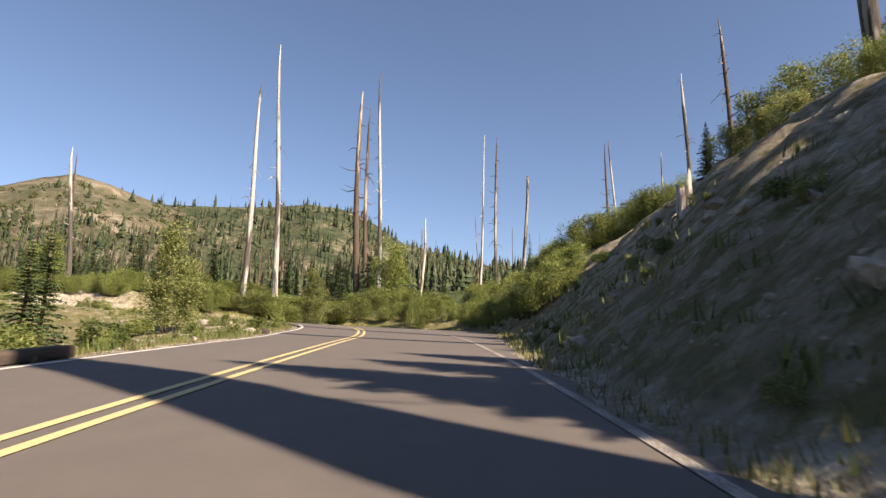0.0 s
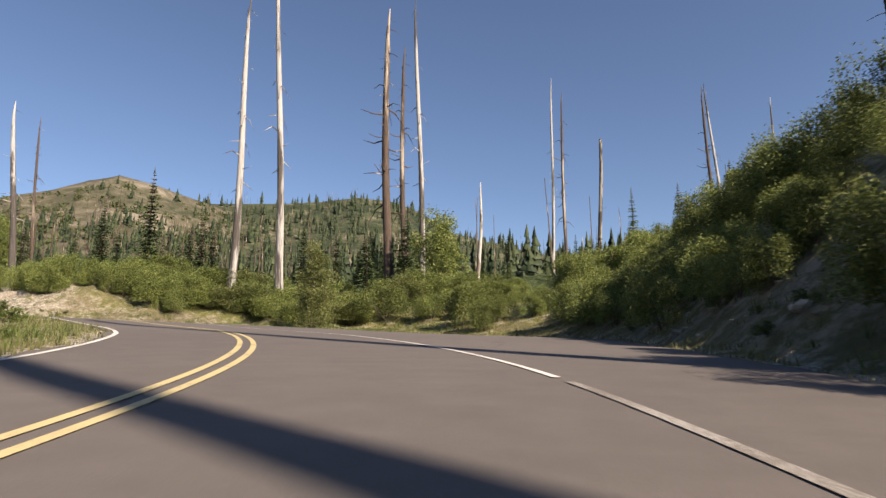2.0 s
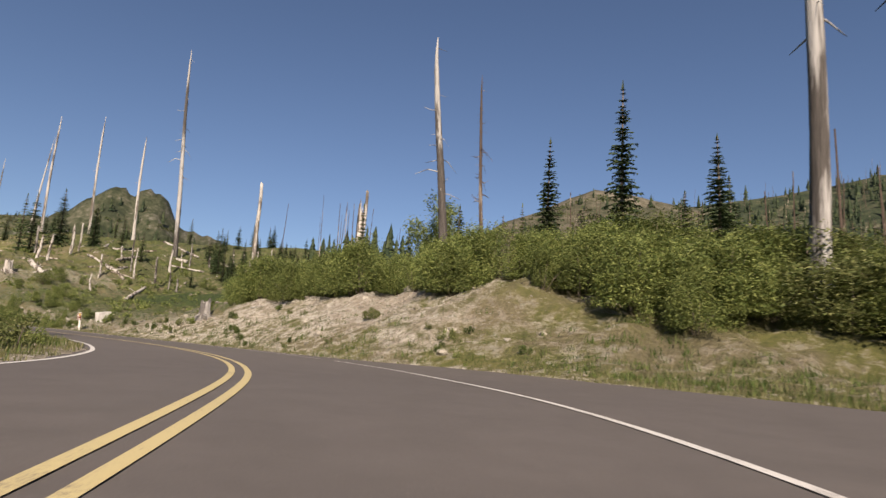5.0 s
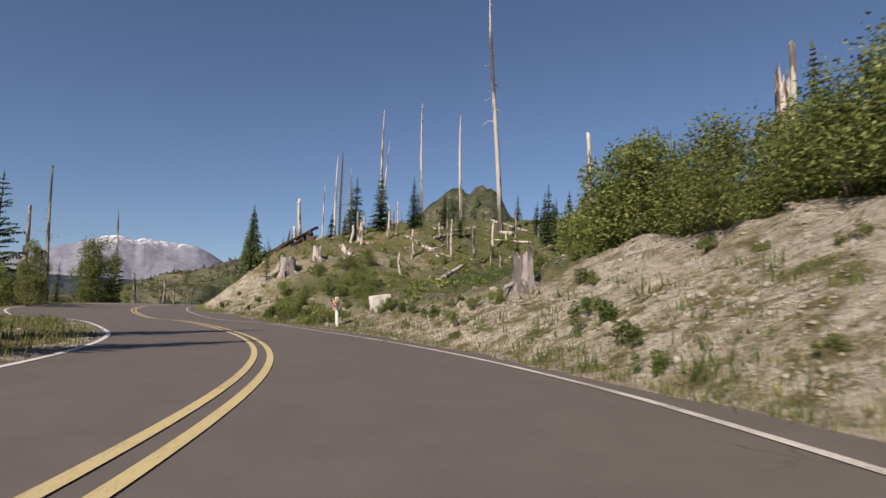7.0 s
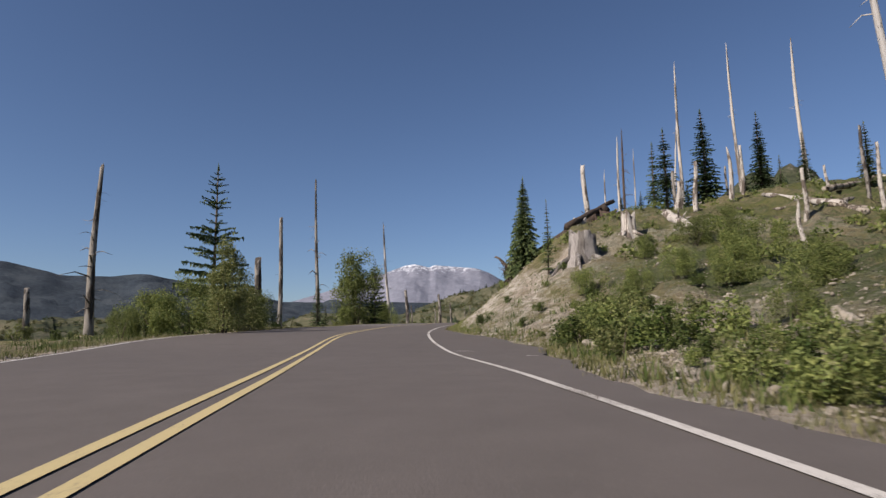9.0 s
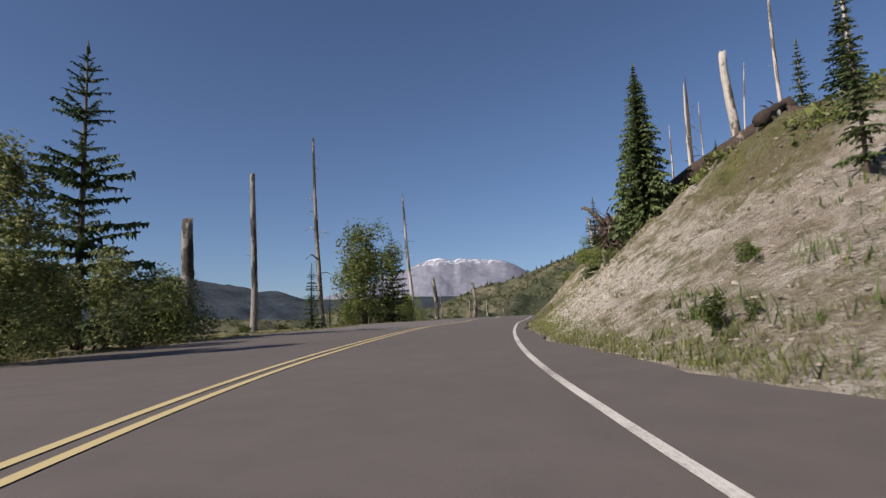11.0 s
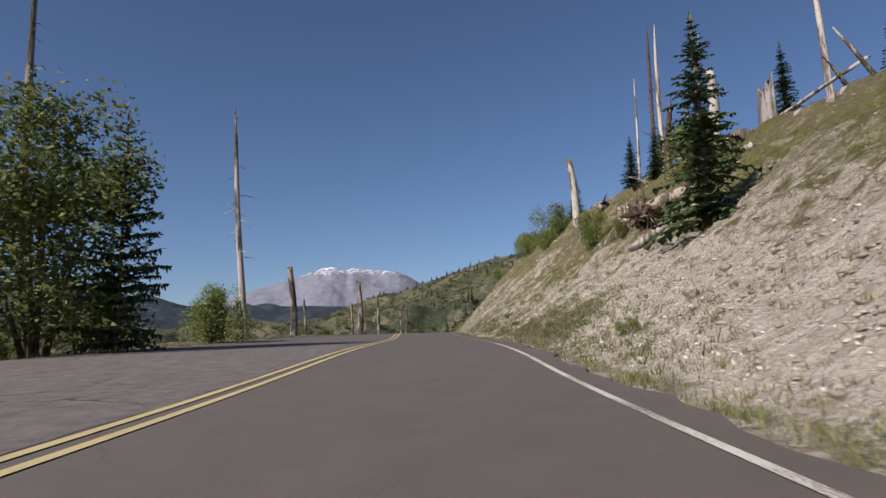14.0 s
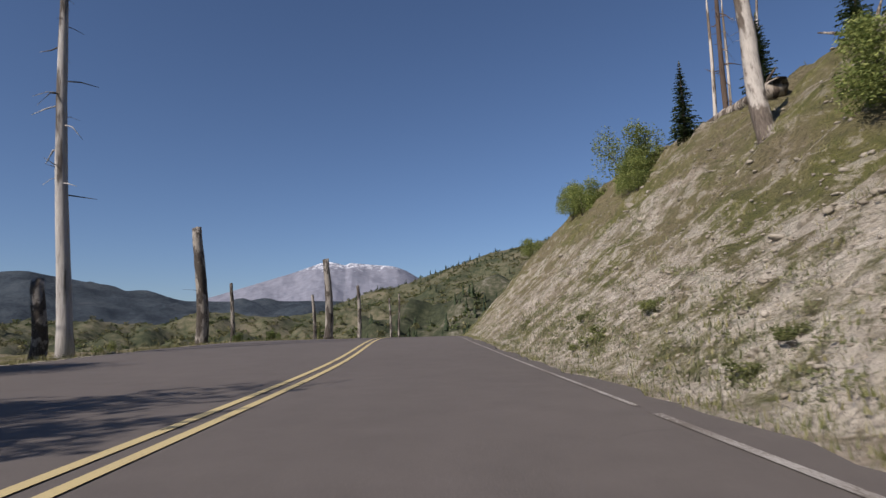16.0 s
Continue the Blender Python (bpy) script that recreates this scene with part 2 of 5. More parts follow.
M_STALK = leaf_material("dead_stalks", (0.10, 0.075, 0.05), (0.30, 0.24, 0.17), 0.2)
M_GREYGREEN = leaf_material("grey_green_growth", (0.085, 0.10, 0.045), (0.24, 0.24, 0.13), 0.3)
M_WEED = leaf_material("green_weeds", (0.035, 0.065, 0.014), (0.14, 0.17, 0.05), 0.3)
M_VERGE = leaf_material("verge_grass", (0.075, 0.105, 0.028), (0.25, 0.265, 0.095), 0.3)
M_STEM = simple("thin_stems", [(0.3, (0.06, 0.048, 0.038)), (0.7, (0.16, 0.135, 0.11))], 8.0)


# ---- road line and lie of the land ----
ROAD = [
    (-1.25, -19.43, -1.65), (-1.46, -11.87, -0.95), (-1.68, -4.27, -0.18), (-1.82, 3.36, 0.50), (-2.02, 10.90, 1.08), (-2.39, 18.38, 1.60),
    (-3.65, 25.71, 2.20), (-6.99, 32.89, 2.77), (-11.98, 39.00, 3.27), (-18.14, 43.91, 3.85), (-25.19, 47.31, 3.94), (-32.78, 49.06, 4.03),
    (-40.35, 49.33, 4.15), (-47.74, 47.99, 4.32), (-55.05, 45.08, 4.58), (-62.68, 41.47, 4.72), (-70.53, 38.26, 5.11), (-78.41, 36.00, 5.44),
    (-86.44, 34.26, 5.75), (-94.35, 32.91, 5.97), (-101.99, 31.71, 6.27), (-113.86, 29.61, 6.50), (-125.72, 27.16, 6.88), (-137.67, 25.20, 6.87),
    (-149.74, 24.47, 6.84), (-161.81, 24.80, 6.53), (-173.78, 26.15, 6.22), (-185.58, 28.51, 5.91), (-197.12, 31.87, 5.78), (-208.33, 36.20, 5.59),
    (-219.11, 41.48, 5.36), (-229.40, 47.67, 5.11), (-239.10, 54.73, 4.87),
]


def spline(points, n):
    p = np.array(points, float)
    p = np.vstack([2 * p[0] - p[1], p, 2 * p[-1] - p[-2]])
    out = []
    for i in range(1, len(p) - 2):
        for u in np.linspace(0, 1, n, endpoint=False):
            a, b, c, d = p[i - 1:i + 3]
            out.append(0.5 * (2 * b + (c - a) * u + (2 * a - 5 * b + 4 * c - d) * u * u + (3 * b - a - 3 * c + d) * u ** 3))
    return np.array(out + [p[-2]])


LINE = spline(ROAD, 16)
for _ in range(6):
    LINE[1:-1] = 0.25 * LINE[:-2] + 0.5 * LINE[1:-1] + 0.25 * LINE[2:]
RUN = np.r_[0, np.cumsum(np.linalg.norm(np.diff(LINE[:, :2], axis=0), axis=1))]
TANG = np.gradient(LINE[:, :2], axis=0)
TANG /= np.linalg.norm(TANG, axis=1, keepdims=True)
SIDE = np.stack([TANG[:, 1], -TANG[:, 0]], 1)         # to the right


GAPS = np.gradient(RUN)


def table(s, rows, col):
    return np.interp(s, [r[0] for r in rows], [r[col] for r in rows])


# distance along, right edge of asphalt, left edge of asphalt, from the centre line
EDGES = [(0, 3.3, 2.4), (22, 3.25, 2.4), (27, 3.35, 2.4), (32, 3.8, 2.4), (38, 4.6, 2.7), (43, 5.7, 2.5), (46, 6.7, 2.4), (48, 7.7, 2.4), (52, 10.3, 2.5),
         (58, 12.5, 2.9), (64, 11.0, 2.9), (70, 8.5, 2.8), (76, 7.2, 2.7), (81, 6.0, 2.6), (83, 4.7, 2.6), (84, 4.2, 2.6), (87, 3.7, 2.6), (92, 3.3, 2.6),
         (100, 3.25, 2.8), (106, 3.05, 3.2), (109, 3.2, 3.6), (112, 4.0, 4.4), (114, 4.4, 4.8), (116, 5.0, 5.2), (121, 5.0, 5.8), (125, 4.2, 6.0),
         (130, 3.65, 5.8), (136, 3.5, 5.7), (150, 3.6, 6.3), (157, 3.7, 6.5), (163, 3.5, 6.8), (170, 3.3, 6.8), (178, 3.3, 5.6), (188, 3.3, 4.0), (300, 3.3, 3.6)]
# distance along; right-hand bank: grade, its height, next grade, its height, last grade
BANKS = [(0, 0.98, 5.3, 0.3, 10, 0.10), (22, 0.97, 5.2, 0.3, 10, 0.10), (28, 0.94, 4.7, 0.38, 10, 0.10), (36, 0.94, 4.5, 0.42, 10, 0.12), (46, 0.92, 4.6, 0.4, 10.5, 0.15), (54, 0.6, 4, 0.35, 10, 0.15), (60, 0.3, 2.0, 0.3, 8, 0.15), (66, 0.08, 0.5, 0.25, 6, 0.16),
         (76, 0.10, 0.6, 0.2, 5, 0.14), (84, 0.56, 2.9, 0.15, 4.9, 0.10), (92, 0.58, 2.6, 0.12, 4.5, 0.08), (98, 0.5, 2.2, 0.12, 4.5, 0.06), (104, 0.3, 1.0, 0.15, 4.2, 0.06),
         (108, 0.22, 0.8, 0.15, 3.5, 0.06), (112, 0.25, 0.8, 0.15, 3.0, 0.06), (116, 0.36, 1.2, 0.15, 3.0, 0.06), (122, 0.45, 2.3, 0.1, 3.8, 0.08), (130, 0.58, 3.2, 0.14, 5.6, 0.11), (138, 0.66, 4.2, 0.2, 7.4, 0.10),
         (150, 0.70, 5.2, 0.28, 8.6, 0.10), (164, 0.82, 6.7, 0.38, 10.8, 0.14), (180, 0.94, 7.1, 0.42, 12.4, 0.14), (194, 1.05, 6.6, 0.42, 12.5, 0.14), (300, 1.2, 7, 0.42, 13, 0.14)]


def locate(x, y):
    """For places: the distance along the road, the offset to the right, and the smoothed height of the road there."""
    x, y = np.ravel(x), np.ravel(y)
    s, off, z = np.zeros(len(x)), np.zeros(len(x)), np.zeros(len(x))
    for k in range(0, len(x), 4000):
        dx = x[k:k + 4000, None] - LINE[None, :, 0]
        dy = y[k:k + 4000, None] - LINE[None, :, 1]
        d2 = dx * dx + dy * dy
        i = d2.argmin(1)
        r = np.arange(len(i))
        s[k:k + 4000] = RUN[i] + dx[r, i] * TANG[i, 0] + dy[r, i] * TANG[i, 1]
        lat = dx[r, i] * SIDE[i, 0] + dy[r, i] * SIDE[i, 1]
        off[k:k + 4000] = np.sign(lat) * np.sqrt(d2[r, i])
        w = GAPS[None] / (d2 + 0.4) ** 2
        far_ = (w * LINE[None, :, 2]).sum(1) / w.sum(1)
        near_ = np.interp(s[k:k + 4000], RUN, LINE[:, 2])
        u = np.clip((np.sqrt(d2[r, i]) - 5) / 5, 0, 1)
        z[k:k + 4000] = near_ + (far_ - near_) * u
    return s, off, z


def wob(x, y, f, seed=0.0):
    """Cheap smooth noise, about -1 to 1."""
    a = np.sin(x * f + 1.3 * np.sin(y * f * 0.7 + seed) + seed) * np.cos(y * f * 1.1 + 1.7 * np.sin(x * f * 0.6 - seed))
    b = np.sin(x * f * 2.3 - y * f * 1.9 + seed * 2.1) * np.cos(y * f * 2.7 + x * f * 0.9 + seed)
    return 0.65 * a + 0.35 * b


def height(x, y):
    x, y = np.ravel(np.asarray(x, float)), np.ravel(np.asarray(y, float))
    s, off, z = locate(x, y)
    sc = np.clip(s, 0, 300)
    er, el = table(sc, EDGES, 1), table(sc, EDGES, 2)
    d = np.maximum(off - er - np.interp(sc, [0, 26, 30, 40, 46, 99, 103, 109, 113], [0.4, 0.4, 0.7, 0.9, 0.5, 0.4, 1.1, 1.1, 0.4]), 0)
    g1, h1, g2, h2, g3 = (table(sc, BANKS, k) for k in range(1, 6))
    d1 = h1 / g1
    d2 = d1 + (h2 - h1) / g2
    up = np.where(d < d1, d * g1, np.where(d < d2, h1 + (d - d1) * g2, h2 + (np.minimum(d, 95) - d2) * g3))
    rough = np.clip(d / 4, 0, 1)
    up = up + rough * (0.32 * wob(x, y, 0.9) + 0.16 * wob(x, y, 2.6, 2.0) + 0.8 * wob(x, y, 0.13, 1.0) * np.clip(d / 14, 0, 1))
    ledge = np.clip((s - 122) / 12, 0, 1) * rough
    up = up + ledge * (0.20 * np.abs(wob(x, y, 1.7, 4.0)) + 0.16 * np.abs(wob(x, y, 3.3, 5.0)) - 0.15)
    up = up + ledge * np.clip((178 - s) / 10, 0, 1) * (0.10 * np.abs(wob(x, y, 5.2, 7.0)) + 0.07 * wob(x, y, 7.5, 9.0))
    # inner side of the bend, then the lip of the valley
    dl = np.maximum(-off - el - 0.4, 0)
    valley = np.clip((-x - 42) / 24, 0, 1)
    lip = 18 - 6 * np.clip((-x - 97) / 30, 0, 1)
    down = -0.04 * dl - 0.09 * (1 - valley) * np.minimum(dl, 9) * np.clip((x + 22) / 10, 0, 1) - 0.55 * valley * np.clip(dl - lip, 0, 34) + 0.012 * valley * np.clip(dl - 90, 0, 1400)
    down += np.clip(dl / 3, 0, 1) * (0.18 * wob(x, y, 0.8) + 0.10 * wob(x, y, 2.3, 1.0) + 0.02 * np.minimum(dl, 40) * wob(x, y, 0.11))
    mound = 0.9 * np.exp(-((s - 84) / 9) ** 2) * np.exp(-((dl - 5.5) / 3.0) ** 2)
    knoll = np.clip(d / 3, 0, 1) * 1.3 * np.exp(-((x + 84) ** 2 + (y - 47) ** 2) / 30)
    # the sheet dips under the asphalt
    flat = np.clip((np.where(off > 0, er - off, el + off) + 0.15) / 0.5, 0, 1)
    return z + np.where(off > 0, up + knoll, down + mound) - 0.11 * flat - 0.012


def top(x, y):
    return float(height([x], [y])[0])


def mesh_object(name, verts, faces, mat, smooth=True):
    me = bpy.data.meshes.new(name)
    me.from_pydata([tuple(v) for v in verts] if not isinstance(verts, list) else verts, [], faces)
    if mat:
        me.materials.append(mat)
    if smooth:
        me.shade_smooth()
    me.update()
    return new(name, me)


def axis_steps(lo, hi, fine, far):
    a = list(np.arange(lo, hi, fine))
    step_, v, w = fine, a[-1], a[0]
    up_, down_ = [], []
    while v < far:
        step_ *= 1.16
        v += step_
        up_.append(v)
    step_ = fine
    while w > -far:
        step_ *= 1.16
        w -= step_
        down_.append(w)
    return np.array(down_[::-1] + a + up_)


def build_ground():
    gx, gy = axis_steps(-150, 24, 0.3, 4400), axis_steps(-14, 72, 0.3, 4400)
    X, Y = np.meshgrid(gx, gy)
    Z = height(X, Y).reshape(X.shape)
    nx, ny = len(gx), len(gy)
    co = np.stack([X.ravel(), Y.ravel(), Z.ravel()], 1).astype(np.float32)
    i = np.arange((ny - 1) * (nx - 1))
    r, c = i // (nx - 1), i % (nx - 1)
    a = r * nx + c
    quads = np.stack([a, a + 1, a + nx + 1, a + nx], 1)
    me = bpy.data.meshes.new("ground")
    me.vertices.add(len(co))
    me.vertices.foreach_set("co", co.ravel())
    me.loops.add(quads.size)
    me.loops.foreach_set("vertex_index", quads.ravel().astype(np.int32))
    me.polygons.add(len(quads))
    me.polygons.foreach_set("loop_start", (np.arange(len(quads)) * 4).astype(np.int32))
    me.update(calc_edges=True)
    s, off, z = locate(X, Y)
    sc = np.clip(s, 0, 300)
    er, el = table(sc, EDGES, 1), table(sc, EDGES, 2)
    d, dl = off - er, -off - el
    bank = np.clip(1.2 - np.abs(d - 4.5) / 5.0, 0, 1) * np.where(off > 0, 1, 0)
    bank *= np.interp(s, [0, 30, 50, 58, 80, 88, 300], [0.55, 0.5, 0.5, 0.25, 0.3, 0.85, 0.9])
    bank = np.where(off < 0, 0.65 * np.clip(1.3 - np.abs(dl - 4) / 5, 0, 1) * np.interp(s, [0, 60, 110, 300], [0.7, 0.5, 0.3, 0.1]), bank)
    bank = np.where((s > 78) & (off > 0), bank + 0.4 * wob(X.ravel(), Y.ravel(), 0.6, 3.0) - 0.12, bank)
    bank = np.where((s > 82) & (s < 113) & (off > 0) & (d < 7), bank + 0.06, bank)
    bank = np.where((np.maximum(d, dl) < 0.5), 0.75, bank)
    bank = np.where((s > 120) & (off > 0) & (d < 16), np.maximum(bank, 0.55), bank)
    bank = np.where((s > 130) & (off > 0) & (d > 0.5), np.clip(0.44 - d / 22 + 0.55 * wob(X.ravel(), Y.ravel(), 0.55, 2.0) + 0.3 * np.clip(1 - d / 6, 0, 1) * np.clip((156 - s) / 8, 0, 1), 0, 1), bank)
    brush = np.where(off > 0, np.clip((d - 8) / 6, 0, 1), np.clip((dl - 9) / 6, 0, 1) * 0.9)
    brush = np.where((s > 120) & (off > 0), np.clip((d - 16) / 10, 0, 0.55), brush)
    brush = np.where((s > 112) & (s < 142) & (off > 0), np.maximum(brush, 0.42 * np.clip((d - 4) / 4, 0, 1) * np.clip((142 - s) / 6, 0, 1)), brush)
    brush = np.where((s > 98) & (s < 128) & (off > 0), np.maximum(brush, np.clip((d - 2.5) / 3, 0, 0.6) * np.clip((128 - s) / 6, 0, 1)), brush)
    bank = np.where((s > 98) & (s < 126) & (off > 0) & (d > 3), bank * 0.55, bank)
    dry = np.interp(s, [0, 40, 60, 85, 125, 135, 165, 180], [0.5, 0.5, 0.35, 0.5, 0.55, 0.4, 0.45, 0.6])
    chalk = np.interp(s, [84, 88, 100, 104, 126, 135, 158, 166, 180], [0, 0.45, 0.5, 0, 0, 1.0, 1.0, 0.5, 0.3]) * np.clip(1.4 - d / np.interp(s, [100, 132, 140, 150, 160], [4.5, 3.4, 2.8, 3.6, 4.0]), 0, 1) * np.where((off > 0) & (d > 0.35), 1, 0)
    col = np.stack([dry, bank, brush, chalk], 1).astype(np.float32)
    at = me.color_attributes.new("cover", "FLOAT_COLOR", "POINT")
    at.data.foreach_set("color", col.ravel())
    me.materials.append(M_GROUND)
    me.shade_smooth()
    return tagged(new("ground", me), "rocky and grassy ground of the mountainside", "ground", kind="structure")


build_ground()


def strip(name, s0, s1, left, right, lift, mat, thick=0.0, step_=0.5):
    """A strip that follows the road between two offsets (numbers or functions of the distance)."""
    ss = np.arange(s0, s1 + 1e-6, step_)
    cx, cy, cz = (np.interp(ss, RUN, LINE[:, k]) for k in range(3))
    sx, sy = np.interp(ss, RUN, SIDE[:, 0]), np.interp(ss, RUN, SIDE[:, 1])
    a = left(ss) if callable(left) else np.full(len(ss), float(left))
    b = right(ss) if callable(right) else np.full(len(ss), float(right))
    cols = 2 if not thick else 4
    v = []
    for k in range(len(ss)):
        pts = [(a[k], lift), (b[k], lift)]
        if thick:
            pts = [(a[k] - 0.06, lift - thick)] + pts + [(b[k] + 0.06, lift - thick)]
        v += [(cx[k] + sx[k] * o, cy[k] + sy[k] * o, cz[k] + h) for o, h in pts]
    f = [(k * cols + j, k * cols + j + 1, (k + 1) * cols + j + 1, (k + 1) * cols + j) for k in range(len(ss) - 1) for j in range(cols - 1)]
    return mesh_object(name, v, f, mat, smooth=not thick)


def edge_wander(s, seed):
    return 0.10 * np.sin(s * 1.7 + seed) * np.sin(s * 0.53 + 2 * seed) + 0.05 * np.sin(s * 5.1 + seed)


S_END = RUN[-1] - 1
road = strip("road", 0.5, S_END, lambda s: -table(s, EDGES, 2) + edge_wander(s, 1.0), lambda s: table(s, EDGES, 1) + edge_wander(s, 4.0), 0.0, M_ASPHALT, 0.09)
tagged(road, "worn brown-grey asphalt mountain road", "road", kind="structure")


def old_asphalt_material():
    m, n, l, b = material("old_asphalt", 0.9)
    co = n.new("ShaderNodeTexCoord").outputs["Object"]
    big = noise_tex(n, l, 0.3, 6, 0.65, co)
    mid = noise_tex(n, l, 4.0, 6, 0.7, co)
    grit = noise_tex(n, l, 45.0, 4, 0.75, co)
    c = ramp(n, l, mid, [(0.32, (0.085, 0.079, 0.077)), (0.5, (0.125, 0.117, 0.113)), (0.7, (0.175, 0.165, 0.158))])
    c = mix(n, l, step(n, l, grit, 0.56, 0.72), c, (0.235, 0.222, 0.212))
    c = mix(n, l, step(n, l, grit, 0.44, 0.30), c, (0.05, 0.046, 0.044))
    v = n.new("ShaderNodeTexVoronoi")
    v.feature = "DISTANCE_TO_EDGE"
    v.inputs["Scale"].default_value = 0.45
    warp = n.new("ShaderNodeVectorMath")
    warp.operation = "ADD"
    nz = n.new("ShaderNodeTexNoise")
    nz.inputs["Scale"].default_value = 1.3
    nz.inputs["Detail"].default_value = 6.0
    l.new(co, nz.inputs["Vector"])
    l.new(co, warp.inputs[0])
    l.new(nz.outputs["Color"], warp.inputs[1])
    l.new(warp.outputs[0], v.inputs["Vector"])
    k = n.new("ShaderNodeMath")
    k.operation = "MULTIPLY"
    l.new(step(n, l, v.outputs["Distance"], 0.012, 0.003), k.inputs[0])
    l.new(step(n, l, big, 0.42, 0.55), k.inputs[1])
    c = mix(n, l, k.outputs[0], c, (0.03, 0.028, 0.027))
    l.new(c, b.inputs["Base Color"])
    bump(n, l, b, grit, 0.8, 0.012)
    return m


old = strip("old_pavement", 140.0, 161.0, lambda s: -table(s, EDGES, 2) + edge_wander(s, 1.0) + 0.02, lambda s: -0.19 + 0.02 * np.sin(s * 3.1) + 0.012 * np.sin(s * 9.7), 0.003, old_asphalt_material(), step_=0.25)
tagged(old, "older rough grey asphalt with cracks in the far lane", "road", kind="structure")


def marking(name, label, s0, s1, o, w, mat):
    oo = o if callable(o) else (lambda s: np.full(len(s), float(o)))
    tagged(strip(name, s0, s1, lambda s: oo(s) - w / 2, lambda s: oo(s) + w / 2, 0.007, mat), label, "road marking", kind="structure")


marking("centre_line", "solid yellow centre line on the asphalt", 0.5, S_END, -0.105, 0.085, M_YELLOW)
marking("centre_line", "solid yellow centre line on the asphalt", 0.5, S_END, 0.105, 0.085, M_YELLOW)
LANE = [(0, 3.13), (30, 3.12), (40, 3.13), (47, 2.98), (56, 2.70), (64, 2.83), (78, 3.13), (90, 3.09), (102, 2.53), (108, 2.54), (117, 2.87), (123, 3.01), (137, 3.20), (153, 3.25), (165, 3.13), (176, 3.00), (195, 3.07), (400, 3.09)]
marking("edge_line", "faded white edge line on the asphalt", 0.5, 43.3, lambda s: table(s, LANE, 1), 0.085, M_WHITE_FADED)
marking("edge_line", "white edge line on the asphalt", 43.3, 82.1, lambda s: table(s, LANE, 1), 0.08, M_WHITE)
marking("edge_line", "worn white edge line on the asphalt", 82.8, 98.0, lambda s: table(s, LANE, 1), 0.09, M_WHITE_WORN)
marking("edge_line", "slightly worn white edge line on the asphalt", 98.0, 131.0, lambda s: table(s, LANE, 1), 0.08, M_WHITE_WORN)
marking("edge_line", "slightly worn white edge line on the asphalt", 131.0, 158.0, lambda s: table(s, LANE, 1), 0.07, M_WHITE_WORN)
marking("edge_line", "worn white edge line on the asphalt", 158.0, 163.1, lambda s: table(s, LANE, 1), 0.07, M_WHITE_FADED)
marking("edge_line", "worn white edge line on the asphalt", 163.4, S_END, lambda s: table(s, LANE, 1), 0.05, M_WHITE_FADED)
marking("edge_line", "white edge line on the asphalt", 0.5, 128.0, lambda s: -table(s, EDGES, 2) + 0.16, 0.09, M_WHITE)


def ridge(name, label, eye, crest, far, deep, foot, mat, rows=26, cols=150, rough=1.0, back=0.5, jag=0.12):
    """A hill whose skyline passes through headings and elevations (degrees) as seen from eye, at about one distance."""
    az = np.linspace(crest[0][0], crest[-1][0], cols)
    el = np.interp(az if crest[0][0] < crest[-1][0] else -az, [c[0] if crest[0][0] < crest[-1][0] else -c[0] for c in crest], [c[1] for c in crest])
    v, k = [], 0
    for r in range(rows + 6):
        u = r / rows                                    # 1 at the crest
        for a, e in zip(az, el):
            rad = radians(a)
            topz = eye[2] + far * math.tan(radians(e))
            dist = far - deep * (1 - u) if u <= 1 else far + deep * back * (u - 1) * 3
            x, y = eye[0] - math.sin(rad) * dist, eye[1] + math.cos(rad) * dist
            prof = u ** 1.25 if u <= 1 else 1 - (u - 1) * 2.2
            z = foot + (topz - foot) * prof
            n = noise.fractal(Vector((x, y, 0)) * (6.0 / far) * 3, 0.9, 2.1, 6) * far * 0.016 * rough
            v.append((x, y, z + n * (min(1.0, 4 * u) if u < 0.97 else jag)))
    f = [(r * cols + c, r * cols + c + 1, (r + 1) * cols + c + 1, (r + 1) * cols + c) for r in range(rows + 5) for c in range(cols - 1)]
    ob = mesh_object(name, v, f, mat)
    return tagged(ob, label, "hill", kind="structure")


def hill_material(name, stops, scale, bump_d=1.0):
    m, n, l, b = material(name, 1.0)
    co = n.new("ShaderNodeTexCoord").outputs["Object"]
    a, c = noise_tex(n, l, scale, 10, 0.7, co), noise_tex(n, l, scale * 9, 8, 0.75, co)
    t = n.new("ShaderNodeMath")
    t.operation = "MULTIPLY_ADD"
    t.inputs[1].default_value = 0.55
    l.new(a, t.inputs[0])
    h = n.new("ShaderNodeMath")
    h.operation = "MULTIPLY"
    h.inputs[1].default_value = 0.45
    l.new(c, h.inputs[0])
    l.new(h.outputs[0], t.inputs[2])
    l.new(ramp(n, l, t.outputs[0], stops), b.inputs["Base Color"])
    bump(n, l, b, c, 0.7, bump_d)
    return m


